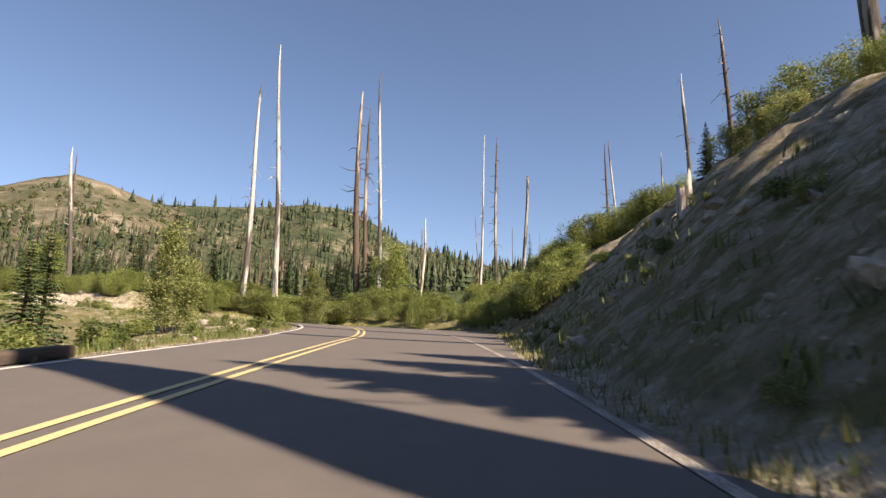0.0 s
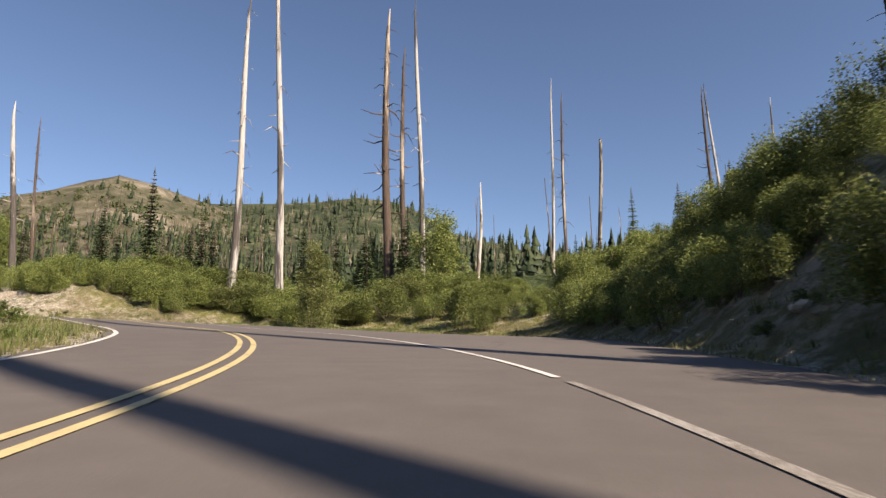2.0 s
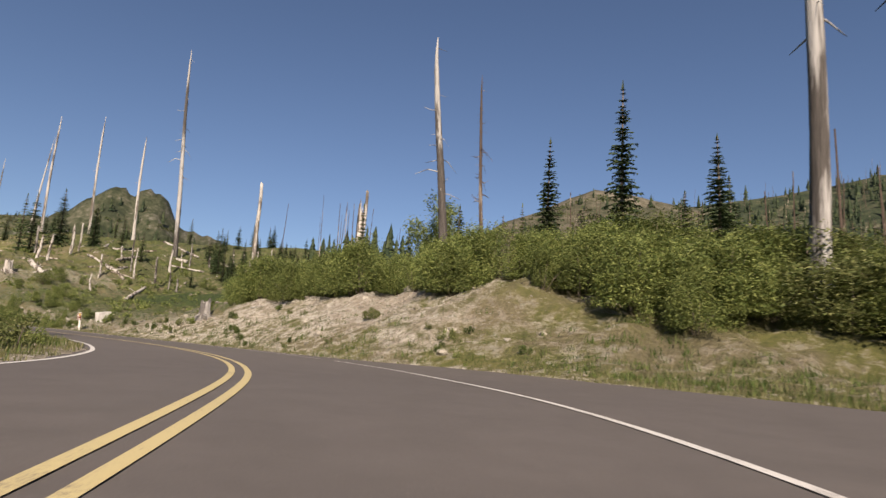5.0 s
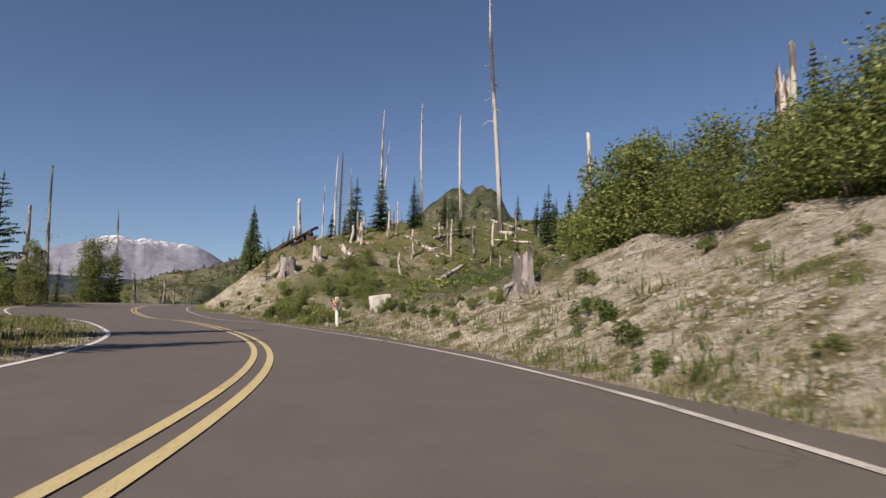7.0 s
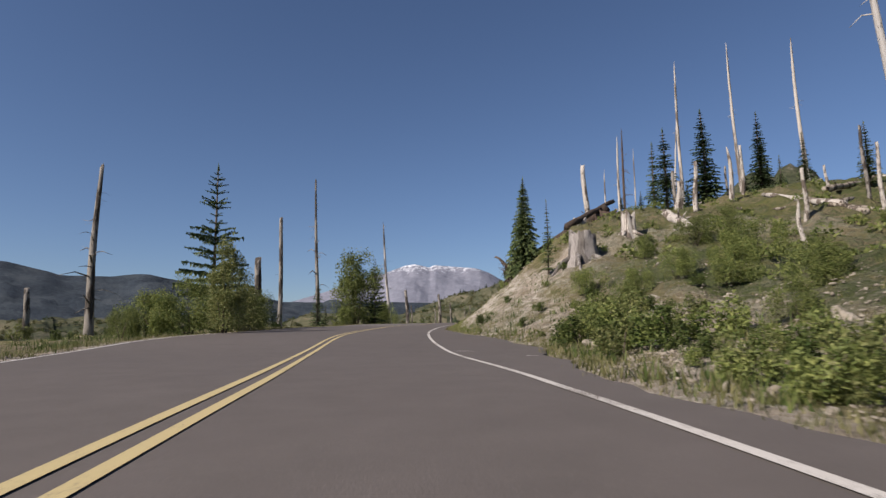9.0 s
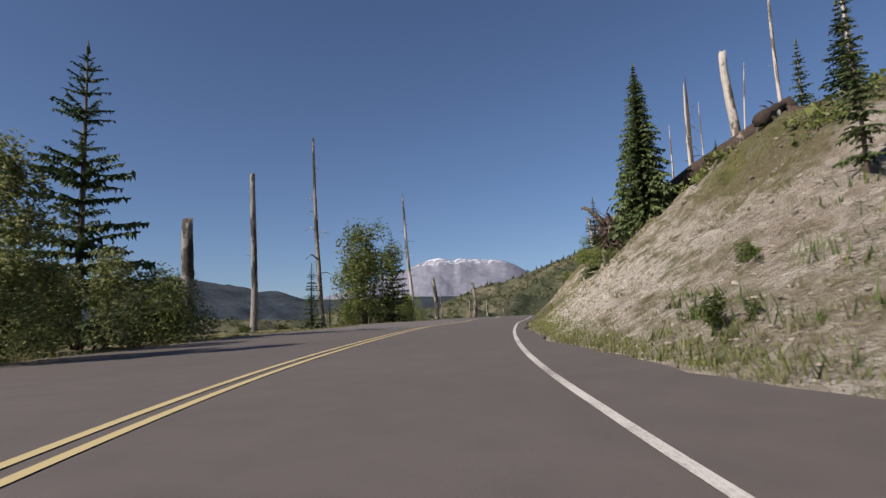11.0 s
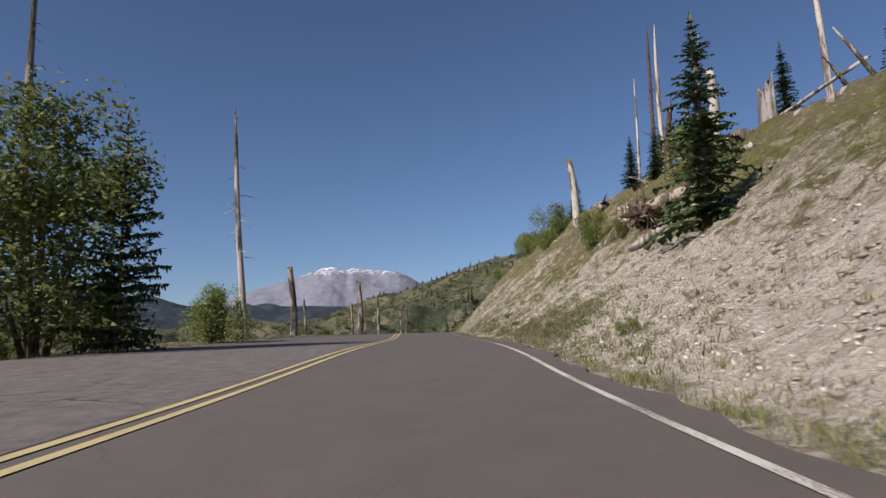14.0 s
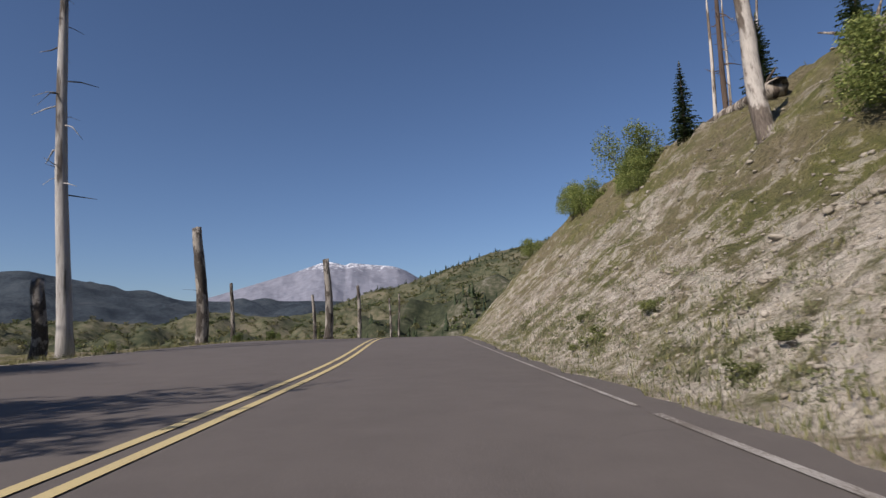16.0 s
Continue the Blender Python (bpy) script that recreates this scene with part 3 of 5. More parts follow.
def snow_material():
    m, n, l, b = material("snowy_volcano_hazed", 0.9)
    co = n.new("ShaderNodeTexCoord").outputs["Object"]
    sep = n.new("ShaderNodeSeparateXYZ")
    l.new(co, sep.inputs[0])
    gully = noise_tex(n, l, 0.026, 8, 0.8, co, (1.0, 1.0, 0.07))
    ht = step(n, l, sep.outputs[2], 185.0, 600.0)
    a = n.new("ShaderNodeMath")
    a.operation = "ADD"
    l.new(gully, a.inputs[0])
    l.new(ht, a.inputs[1])
    # rock and snow both carry a blue cast, painted in as aerial haze
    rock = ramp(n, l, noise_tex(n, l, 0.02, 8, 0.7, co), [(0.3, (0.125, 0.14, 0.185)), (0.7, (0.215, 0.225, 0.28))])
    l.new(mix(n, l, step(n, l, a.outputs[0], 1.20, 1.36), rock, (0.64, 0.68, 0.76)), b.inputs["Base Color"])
    bump(n, l, b, gully, 0.6, 14.0)
    return m


M_HILL = hill_material("wooded_hill", [(0.41, (0.013, 0.022, 0.012)), (0.49, (0.034, 0.046, 0.023)), (0.54, (0.072, 0.074, 0.042)), (0.60, (0.155, 0.14, 0.105))], 0.03)
M_BALD = hill_material("bare_grassy_hill", [(0.40, (0.027, 0.034, 0.018)), (0.48, (0.065, 0.064, 0.04)), (0.54, (0.112, 0.10, 0.072)), (0.61, (0.19, 0.172, 0.138))], 0.02)
M_CRAG = hill_material("rocky_hill_cover", [(0.41, (0.017, 0.024, 0.013)), (0.49, (0.037, 0.045, 0.024)), (0.55, (0.075, 0.075, 0.05)), (0.62, (0.165, 0.16, 0.135))], 0.045)
# forest colours lifted towards blue to stand in for the valley haze
M_FARHILL = hill_material("far_forest_hazed", [(0.42, (0.016, 0.025, 0.037)), (0.5, (0.028, 0.041, 0.056)), (0.58, (0.053, 0.067, 0.080))], 0.012, bump_d=8.0)
M_VOLCANO = snow_material()
M_VALLEY = hill_material("valley_scrub", [(0.42, (0.028, 0.038, 0.02)), (0.5, (0.07, 0.075, 0.042)), (0.58, (0.135, 0.122, 0.083))], 0.03)

tagged(strip("survey_mark", 115.36, 115.43, 2.95, 3.35, 0.006, M_WHITE, step_=0.06), "short white paint dash across the edge line", "road marking", kind="structure")
tagged(strip("survey_mark", 113.12, 113.19, 3.8, 4.0, 0.006, M_WHITE, step_=0.06), "short white paint dash on the asphalt", "road marking", kind="structure")

ridge("bald_hill", "bare tan hilltop with scattered trees", (0, 0, 0.7), [(50, 5.0), (45, 9.0), (40.5, 12.0), (37.5, 12.9), (35.1, 14.0), (32.9, 14.7), (30.5, 14.3), (27, 13.4), (22, 12.0)], 345, 190, 14, M_BALD, rough=0.5)
ridge("wooded_ridge", "ridge covered in dead and living conifers", (0, 0, 0.7), [(75, 5.0), (60, 6.0), (46, 7.5), (38, 10.0), (30.0, 13.0), (25, 13.2), (20, 13.6), (16, 14.0), (13, 14.5), (10, 14.3), (7, 13.2), (4, 11.3), (-4, 9.3), (-30, 9.0)], 375, 220, 14, M_HILL, rough=0.5)
ridge("rocky_hill", "green hill with a rocky top", (-32, 50, 4.6), [(106, 1.5), (98, 3.5), (92, 5.6), (86, 8.2), (83.4, 9.8), (81.4, 11.4), (80.2, 12.6), (79.0, 13.0), (78.2, 12.5), (77.0, 13.3), (75.9, 13.1), (75.0, 11.7), (73.9, 10.6), (72, 9.2), (70, 8.4), (60, 8.2), (45, 8.6)], 330, 150, -20, M_CRAG, rough=1.3, jag=0.9)
ridge("valley_side", "scrubby hillside with young trees", (-104.8, 33, 7), [(110, 2.8), (105.9, 4.2), (102.8, 4.8), (100.9, 5.5), (97.5, 6.6), (94.3, 7.7), (91.2, 8.2), (85, 9.8), (75, 10.8)], 620, 480, -26, M_VALLEY, rough=0.7)
ridge("valley_floor", "scrubby rolling valley with young growth", (-104.8, 33, 7), [(200, 1.2), (150, 1.6), (135, 1.9), (126, 1.5), (120, 2.4), (114, 2.0), (108, 2.5), (103, 3.0), (98, 2.6)], 430, 330, -24, M_VALLEY, rough=1.4, jag=0.3)
ridge("far_ridge", "dark forested ridge across the valley, haze tinted into its colour", (-80, 40, 6), [(185, 6.0), (170, 5.4), (155, 5.4), (149.6, 5.0), (146.6, 6.0), (144.2, 6.4), (142.2, 6.0), (140.2, 5.4), (136.8, 5.5), (134, 5.8), (131, 5.3), (127.6, 4.5), (122, 3.5), (115, 3.5), (105, 3.3), (95, 3.2)], 2300, 1300, -40, M_FARHILL, rough=0.8)
ridge("volcano", "broad snow-streaked volcano on the horizon, with painted blue haze", (-80, 40, 6), [(126, 2.4), (121, 3.6), (117.8, 4.6), (115.1, 5.4), (112.4, 6.3), (110.6, 6.95), (109.7, 7.1), (109.0, 6.95), (108.3, 6.75), (107.75, 7.0), (106.1, 6.85), (104.3, 6.7), (103.3, 6.5), (102.4, 6.15), (101.2, 5.4), (99, 4.3), (94, 2.8), (88, 1.8)], 4200, 1200, 60, M_VOLCANO, cols=260, rows=26, rough=0.42)


# ---- helpers for things ----
def part(name, data, mat, parent, label="", m=None):
    """A mesh (verts, faces) as one part under a thing."""
    if isinstance(data, bpy.types.Mesh):
        me = data
    else:
        me = bpy.data.meshes.new(name)
        me.from_pydata([tuple(v) for v in data[0]], [], data[1])
        me.shade_smooth()
        me.materials.append(mat)
    ob = new(name, me)
    ob.parent = parent
    if m is not None:
        ob.matrix_basis = m
    if label:
        ob["label"] = label
    return ob


def thing(name, label, category, group="", kind=""):
    return tagged(new(name), label, category, group, kind)


def tube(points, radii, sides=7, rng=None, wobble=0.0, caps=True):
    v, f = [], []
    n = len(points)
    for k in range(n):
        p = Vector(points[k])
        d = (Vector(points[min(k + 1, n - 1)]) - Vector(points[max(k - 1, 0)])).normalized()
        a = d.orthogonal().normalized() if abs(d.z) < 0.9 else Vector((1, 0, 0))
        a = (a - d * a.dot(d)).normalized()
        b = d.cross(a)
        for j in range(sides):
            t = 2 * math.pi * j / sides
            r = radii[k] * (1 + (wobble * rng.uniform(-1, 1) if rng else 0))
            v.append(p + a * (math.cos(t) * r) + b * (math.sin(t) * r))
    for k in range(n - 1):
        for j in range(sides):
            f.append((k * sides + j, k * sides + (j + 1) % sides, (k + 1) * sides + (j + 1) % sides, (k + 1) * sides + j))
    if caps:
        f.append(tuple(range(sides - 1, -1, -1)))
        f.append(tuple((n - 1) * sides + j for j in range(sides)))
    return v, f


# ---- dead trees ----
def snag(seed, h, r, mat, lean=(0, 0), branches=10, spike=True, low=0.35, long=1.0, taper=0.45):
    """A dead standing tree of height h with stubs of branches and a broken top."""
    rng = random.Random(seed)
    t = thing("dead_tree", "", "dead tree", "standing dead trees")
    n = 14
    pts, rad = [], []
    for k in range(n + 1):
        u = k / n
        pts.append((lean[0] * h * u + 0.008 * h * math.sin(5 * u + seed), lean[1] * h * u + 0.008 * h * math.cos(4 * u + seed), h * u - (0.4 if k == 0 else 0)))
        rad.append(r * (1.45 if k == 0 else 1 - taper * u - (0.35 * max(0, u - 0.75) if spike else 0)))
    if spike:
        pts[-1] = (pts[-1][0] + r * 0.3, pts[-1][1], pts[-1][2])
        rad[-1] = r * 0.1
        rad[-2] = r * 0.34
    v, f = tube(pts, rad, 9, rng, 0.06)
    if not spike:
        for j in range(9):
            v[-9 + j] = v[-9 + j] + Vector((0, 0, rng.uniform(-1.2, 1.5) * r))
    part("trunk", (v, f), mat, t)
    for k in range(branches):
        u = rng.uniform(low, 0.97)
        i = u * n
        a = Vector(pts[int(i)]).lerp(Vector(pts[min(n, int(i) + 1)]), i % 1)
        az = rng.uniform(0, 2 * math.pi)
        ln = long * rng.uniform(0.35, 1.0) * (0.4 + 1.2 * (1 - u)) * (1.0 if rng.random() < 0.5 else 0.45)
        d = Vector((math.cos(az), math.sin(az), rng.uniform(-0.5, 0.25)))
        p = [a, a + d * ln * 0.5 + Vector((0, 0, rng.uniform(-0.1, 0.12) * ln)), a + d * ln + Vector((0, 0, rng.uniform(-0.35, 0.25) * ln))]
        br = max(0.012, min(0.05, ln * 0.03))
        part("branch", tube(p, [br, br * 0.7, br * 0.25], 4), mat, t)
    return t


# ---- living conifers ----
def conifer_meshes(seed, h, w, whorls, per, segs, droop=0.25, gappy=0.0, skirt=0.06, spray=0.24):
    rng = random.Random(seed)
    trunk = tube([(0, 0, -0.3), (0.01 * h, 0, h * 0.5), (0, 0, h)], [0.018 * h, 0.011 * h, 0.003 * h], 6)
    v, f = [], []
    for k in range(whorls):
        u = (k + rng.uniform(-0.3, 0.3)) / whorls
        z = h * (skirt + (1 - skirt) * u)
        reach = w * (1 - u) ** 0.8 * rng.uniform(0.75, 1.1) + 0.03 * h * (1 - u) + 0.02
        if rng.random() < gappy:
            reach *= 0.45
        a0 = rng.uniform(0, 6.28)
        for j in range(per):
            az = a0 + 6.283 * j / per + rng.uniform(-0.3, 0.3)
            ln = reach * rng.uniform(0.72, 1.12)
            ca, sa = math.cos(az), math.sin(az)
            rise = rng.uniform(-0.05, 0.15) + 0.35 * u
            for q in range(segs):
                t0, t1 = q / segs, (q + 1.5) / segs
                x0, x1 = ln * t0, ln * min(t1, 1.05)
                z0 = z + ln * (rise * t0 - droop * t0 * t0)
                z1 = z + ln * (rise * t1 - droop * t1 * t1)
                half = ln * spray * (1 - 0.75 * t0) + 0.005 * h
                for side in (-1, 1):
                    o = len(v)
                    sp = half * rng.uniform(0.7, 1.25)
                    dz = rng.uniform(-0.12, 0.05) * ln - 0.25 * sp
                    v.append((ca * x0, sa * x0, z0))
                    v.append((ca * x1, sa * x1, z1 + rng.uniform(-0.03, 0.03) * ln))
                    xm = 0.5 * (x0 + x1) + sp * 0.45
                    v.append((ca * xm - sa * sp * side, sa * xm + ca * sp * side, 0.5 * (z0 + z1) + dz))
                    f.append((o, o + 1, o + 2))
                if rng.random() < 0.6:
                    o = len(v)
                    v += [(ca * x0, sa * x0, z0), (ca * x1, sa * x1, z1), (ca * (x0 + x1) * 0.5 - sa * rng.uniform(-0.1, 0.1) * ln, sa * (x0 + x1) * 0.5 + ca * rng.uniform(-0.1, 0.1) * ln, 0.5 * (z0 + z1) - rng.uniform(0.1, 0.22) * half * 4)]
                    f.append((o, o + 1, o + 2))
    o = len(v)
    for j in range(3):
        az = j * 2.1
        v += [(0.03 * math.cos(az), 0.03 * math.sin(az), h * 0.97), (0.012 * h * math.cos(az + 1), 0.012 * h * math.sin(az + 1), h * 0.98), (0, 0, h * 1.03)]
        f.append((o + 3 * j, o + 3 * j + 1, o + 3 * j + 2))
    return trunk, (v, f)


def conifer(seed, h, w, whorls, per, segs, mat, label, **kw):
    t = thing("fir_tree", label, "fir tree", "young conifers")
    a, b = conifer_meshes(seed, h, w, whorls, per, segs, **kw)
    part("trunk", a, M_STEM, t)
    part("crown", b, mat, t)
    t["seed"] = seed
    return t


# ---- leafy shrubs ----
def shrub(seed, h, w, leaves, size, mat, name="alder_bush", label="", lobes=7, stems=5, base=0.12):
    rng = random.Random(seed)
    t = thing(name, label, "bush", "leafy bushes")
    heads = []
    for k in range(lobes):
        az, rr = rng.uniform(0, 6.28), w * 0.5 * math.sqrt(rng.random())
        hz = h * rng.uniform(0.45, 0.97) * (1 - 0.35 * (rr / (w * 0.5)) ** 2)
        heads.append((Vector((rr * math.cos(az), rr * math.sin(az), hz)), rng.uniform(0.18, 0.32) * w * 0.6, hz))
    for k in range(min(stems, lobes)):
        p, q, hz = heads[k]
        part("stem", tube([(p.x * 0.12, p.y * 0.12, -0.15), (p.x * 0.5, p.y * 0.5, hz * 0.5), tuple(p)], [0.02 + 0.006 * h, 0.014 + 0.003 * h, 0.006], 5), M_STEM, t)
    v, f = [], []
    for k in range(leaves):
        c, rad, hz = heads[rng.randrange(lobes)]
        d = Vector((rng.gauss(0, 1), rng.gauss(0, 1), rng.gauss(0, 1))).normalized()
        rr = rad * (0.45 + 0.75 * rng.random() ** 0.6)
        p = c + Vector((d.x * rr, d.y * rr, d.z * rr * rng.choice((0.9, 0.9, 1.35))))
        if rng.random() < 0.42:
            p.z = rng.uniform(base, 0.9) * p.z
            p.x *= 1.05
        p.z = max(p.z, 0.03)
        a = Vector((rng.uniform(-1, 1), rng.uniform(-1, 1), rng.uniform(-0.6, 0.6))).normalized()
        b = a.cross(Vector((rng.uniform(-1, 1), rng.uniform(-1, 1), rng.uniform(0.1, 1)))).normalized()
        s = size * rng.uniform(0.6, 1.3)
        o = len(v)
        v += [p - a * s, p + b * s * 0.75, p + a * s - b * s * 0.3]
        f.append((o, o + 1, o + 2))
    part("foliage", (v, f), mat, t)
    return t


def put(proto, x, y, scale=1.0, turn=0.0, label="", z=None, tilt=(0, 0), wide=1.0):
    m = Matrix.Translation((x, y, (top(x, y) if z is None else z))) @ pose(0, 0, 0, tilt[0], tilt[1], turn) @ Matrix.Diagonal((scale * wide, scale * wide, scale, 1))
    ob = copy_thing(proto, m)
    if label:
        ob["label"] = label
    return ob


def fallen_log(a, b, r, mat, label, seed=0, stubs=3):
    """A trunk lying between two places on the ground."""
    rng_ = random.Random(seed)
    t = thing("fallen_log", label, "log", "fallen logs")
    a, b = Vector((a[0], a[1], top(a[0], a[1]) + r * 0.6 + (a[2] if len(a) > 2 else 0))), Vector((b[0], b[1], top(b[0], b[1]) + r * 0.5 + (b[2] if len(b) > 2 else 0)))
    t.location = (a + b) / 2
    o = t.location.copy()
    pts = [a.lerp(b, k / 8) - o + Vector((0, 0, 0.15 * r * math.sin(k * 2.1 + seed))) for k in range(9)]
    v, f = tube(pts, [r * (1.08 - 0.4 * k / 8) for k in range(9)], 9, rng_, 0.08)
    d = (b - a).normalized()
    for j in range(9):
        v[j] = v[j] - d * rng_.uniform(0, 1.6) * r
        v[-9 + j] = v[-9 + j] + d * rng_.uniform(0, 2.2) * r
    part("trunk", (v, f), mat, t)
    for k in range(stubs):
        p = pts[rng_.randrange(1, 8)]
        q = Vector((rng_.uniform(-1, 1), rng_.uniform(-1, 1), rng_.uniform(0.2, 1))).normalized() * rng_.uniform(2.5, 6) * r
        part("branch", tube([p, p + q * 0.6, p + q + Vector((0, 0, -0.1))], [r * 0.22, r * 0.15, r * 0.06], 5), mat, t)
    return t


def stump(x, y, h, r, mat, label, seed=0, sink=0.0, tall_side=0.0):
    rng_ = random.Random(seed)
    t = thing("tree_stump", label, "stump", "old tree stumps")
    t.location = (x, y, top(x, y) - sink)
    n, v, f = 26, [], []
    flute = [0.10 * math.sin(7 * 6.283 * j / n + seed) + 0.07 * math.sin(11 * 6.283 * j / n + 2 * seed) + rng_.uniform(-0.04, 0.04) for j in range(n)]
    jag = [rng_.uniform(-0.14, 0.10) + 0.10 * math.sin(3 * 6.283 * j / n + seed) for j in range(n)]
    for k, (u, w) in enumerate([(-0.35, 1.55), (0.0, 1.35), (0.18, 1.1), (0.6, 0.98), (1.0, 0.93)]):
        for j in range(n):
            az = 6.283 * j / n
            rr = r * w * (1 + flute[j] * (1.5 if k < 2 else 0.9) + rng_.uniform(-0.02, 0.02))
            zz = h * u + (jag[j] * h + tall_side * h * max(0, math.cos(az - seed)) ** 3 if k == 4 else 0)
            v.append((rr * math.cos(az), rr * math.sin(az), zz))
    for k in range(4):
        for j in range(n):
            f.append((k * n + j, k * n + (j + 1) % n, (k + 1) * n + (j + 1) % n, (k + 1) * n + j))
    v.append((0, 0, h * 0.82))
    for j in range(n):
        f.append((4 * n + j, 4 * n + (j + 1) % n, 5 * n))
    part("trunk", (v, f), mat, t)
    for k in range(5):
        az = 6.283 * k / 5 + seed
        ln = r * rng_.uniform(1.6, 3.0)
        p = [(r * 0.9 * math.cos(az), r * 0.9 * math.sin(az), h * 0.2), ((r + ln * 0.4) * math.cos(az + 0.15), (r + ln * 0.4) * math.sin(az + 0.15), 0.02),
             ((r + ln) * math.cos(az + 0.3), (r + ln) * math.sin(az + 0.3), top(x + (r + ln) * math.cos(az + 0.3), y + (r + ln) * math.sin(az + 0.3)) - top(x, y) - 0.05)]
        part("root", tube(p, [r * 0.3, r * 0.17, r * 0.05], 6), mat, t)
    return t


def gnarl(p, d, length, r, rng_, n=8, bend=0.42):
    """A crooked tapering root from p towards d."""
    pts, rad, d = [Vector(p)], [r], Vector(d).normalized()
    for k in range(n):
        d = (d + Vector((rng_.gauss(0, bend), rng_.gauss(0, bend), rng_.gauss(0, bend) - 0.06))).normalized()
        pts.append(pts[-1] + d * (length / n))
        rad.append(r * (1 - 0.88 * (k + 1) / n) * rng_.uniform(0.8, 1.25))
    return tube(pts, rad, 6, rng_, 0.22)


def root_wad(centre, axis, r, length, lr, label, seed=0, horn=None, wood=None):
    """An uprooted tree: its trunk on the slope and a tangle of roots at its foot. axis: the way the trunk points."""
    rng_ = random.Random(seed)
    t = thing("uprooted_tree", label, "uprooted tree")
    t.location = centre
    ax = Vector(axis).normalized()
    pts = [ax * (length * k / 8) + Vector((0, 0, 0.06 * math.sin(1.7 * k))) for k in range(9)]
    part("trunk", tube(pts, [lr * (1.3 if k == 0 else 1.05 - 0.3 * k / 8) for k in range(9)], 12, rng_, 0.09), wood or M_LOG_DARK, t)
    bm = bmesh.new()
    bmesh.ops.create_icosphere(bm, subdivisions=4, radius=1.0)
    for v in bm.verts:
        n_ = noise.fractal(v.co * 3.2 + Vector((seed, 0, 0)), 0.9, 2.0, 4)
        v.co = v.co * (r * 0.4 * (1 + 1.1 * n_)) - ax * 0.1
    me = bpy.data.meshes.new("root_ball")
    bm.to_mesh(me)
    bm.free()
    me.materials.append(M_ROOT)
    me.shade_smooth()
    part("root_ball", me, M_ROOT, t, "dark clump of roots and soil")
    u = ax.orthogonal().normalized()
    w = ax.cross(u)
    for k in range(110):
        az = rng_.uniform(0, 6.283)
        d = (u * math.cos(az) + w * math.sin(az)) * rng_.uniform(0.4, 1.0) - ax * rng_.uniform(-0.1, 0.8)
        part("root", gnarl(d * lr * rng_.uniform(0.4, 0.9), d, r * rng_.uniform(0.6, 1.3), lr * rng_.choice((0.05, 0.07, 0.09, 0.13, 0.2)), rng_), M_ROOT if k % 5 else M_LOG, t)
    if horn:
        h = Vector(horn)
        p = [h * 0.15, h * 0.55 + Vector((0, 0, 0.02)), h * 0.82 + Vector((0, 0, 0.1)), h + Vector((0, 0, 0.04)), h * 1.12 - Vector((0, 0, 0.1))]
        part("root", tube(p, [lr * 0.42, lr * 0.3, lr * 0.2, lr * 0.16, lr * 0.1], 7, rng_, 0.16), M_ROOT, t, "long bent root")
    return t


PROTOS = []


def proto(ob):
    """Patterns stand at their first use: move() gives them their place."""
    PROTOS.append(ob)
    return ob


def clear(protos):
    """Patterns are taken away once their copies stand."""
    for ob in protos:
        for o in (*ob.children_recursive, ob):
            bpy.data.objects.remove(o)


def at(s, o):
    """Place at a distance along the road and an offset to the right of its centre line."""
    x, y = (np.interp(s, RUN, LINE[:, k] + SIDE[:, k] * o) for k in (0, 1))
    return float(x), float(y)


def edge(s, side=1):
    return float(table(s, EDGES, side))


# ---- patterns ----
rng = random.Random(7)
SNAGS = [proto(snag(k, 10.0, r, m, (0.01 * (k % 3 - 1), 0.008 * (k % 2)), b, sp, lw, lg, tp)) for k, (r, m, b, sp, lw, lg, tp) in enumerate([
    (0.17, M_SNAG, 30, True, 0.35, 0.9, 0.55), (0.19, M_SNAG_WHITE, 24, True, 0.4, 0.7, 0.55), (0.20, M_SNAG_DARK, 52, True, 0.28, 1.3, 0.5),
    (0.18, M_SNAG_WHITE, 5, False, 0.5, 0.4, 0.35), (0.2, M_POST, 8, False, 0.3, 0.6, 0.3), (0.13, M_SNAG_WHITE, 5, True, 0.5, 0.5, 0.5), (0.2, M_POST, 44, False, 0.12, 1.5, 0.6)])]
FIRS = [proto(conifer(k, 6.0, w, n, p, sg, m, "dark green young fir tree", **kw)) for k, (w, n, p, sg, m, kw) in enumerate([
    (1.0, 32, 8, 8, M_FIR, {"spray": 0.19}), (1.15, 30, 8, 8, M_FIR, {"gappy": 0.25, "spray": 0.18}), (0.85, 30, 7, 8, M_FIR_BLUE, {"gappy": 0.2, "spray": 0.19}),
    (1.5, 58, 13, 13, M_FIR_BLUE, {"droop": 0.3, "spray": 0.13}), (2.0, 22, 7, 15, M_FIR, {"droop": 0.08, "spray": 0.11, "gappy": 0.2})])]
BUSHES = [proto(shrub(20 + k, 2.6, w, 8500, 0.056, m, label=lb, lobes=lo)) for k, (w, m, lb, lo) in enumerate([
    (3.0, M_LEAF, "dense green alder bush", 9), (3.4, M_LEAF, "dense green alder bush", 12), (2.6, M_LEAF, "dense green alder bush", 8),
    (3.0, M_LEAF_LIGHT, "pale green willow bush", 9)])]
ALDERS = [proto(shrub(40 + k, 5.0, w, 14500, 0.058, m, "alder_tree", lb, lobes=30, stems=7)) for k, (w, m, lb) in enumerate([
    (2.2, M_LEAF_LIGHT, "slender alder tree with pale leaves"), (2.4, M_LEAF, "young leafy alder tree")])]
LOWS = [proto(shrub(60 + k, 0.7, 1.1, 1300, 0.045, m, "low_shrub", "low leafy shrub on the bank", lobes=6, stems=3)) for k, m in enumerate((M_LEAF, M_WEED, M_LEAF_LIGHT))]


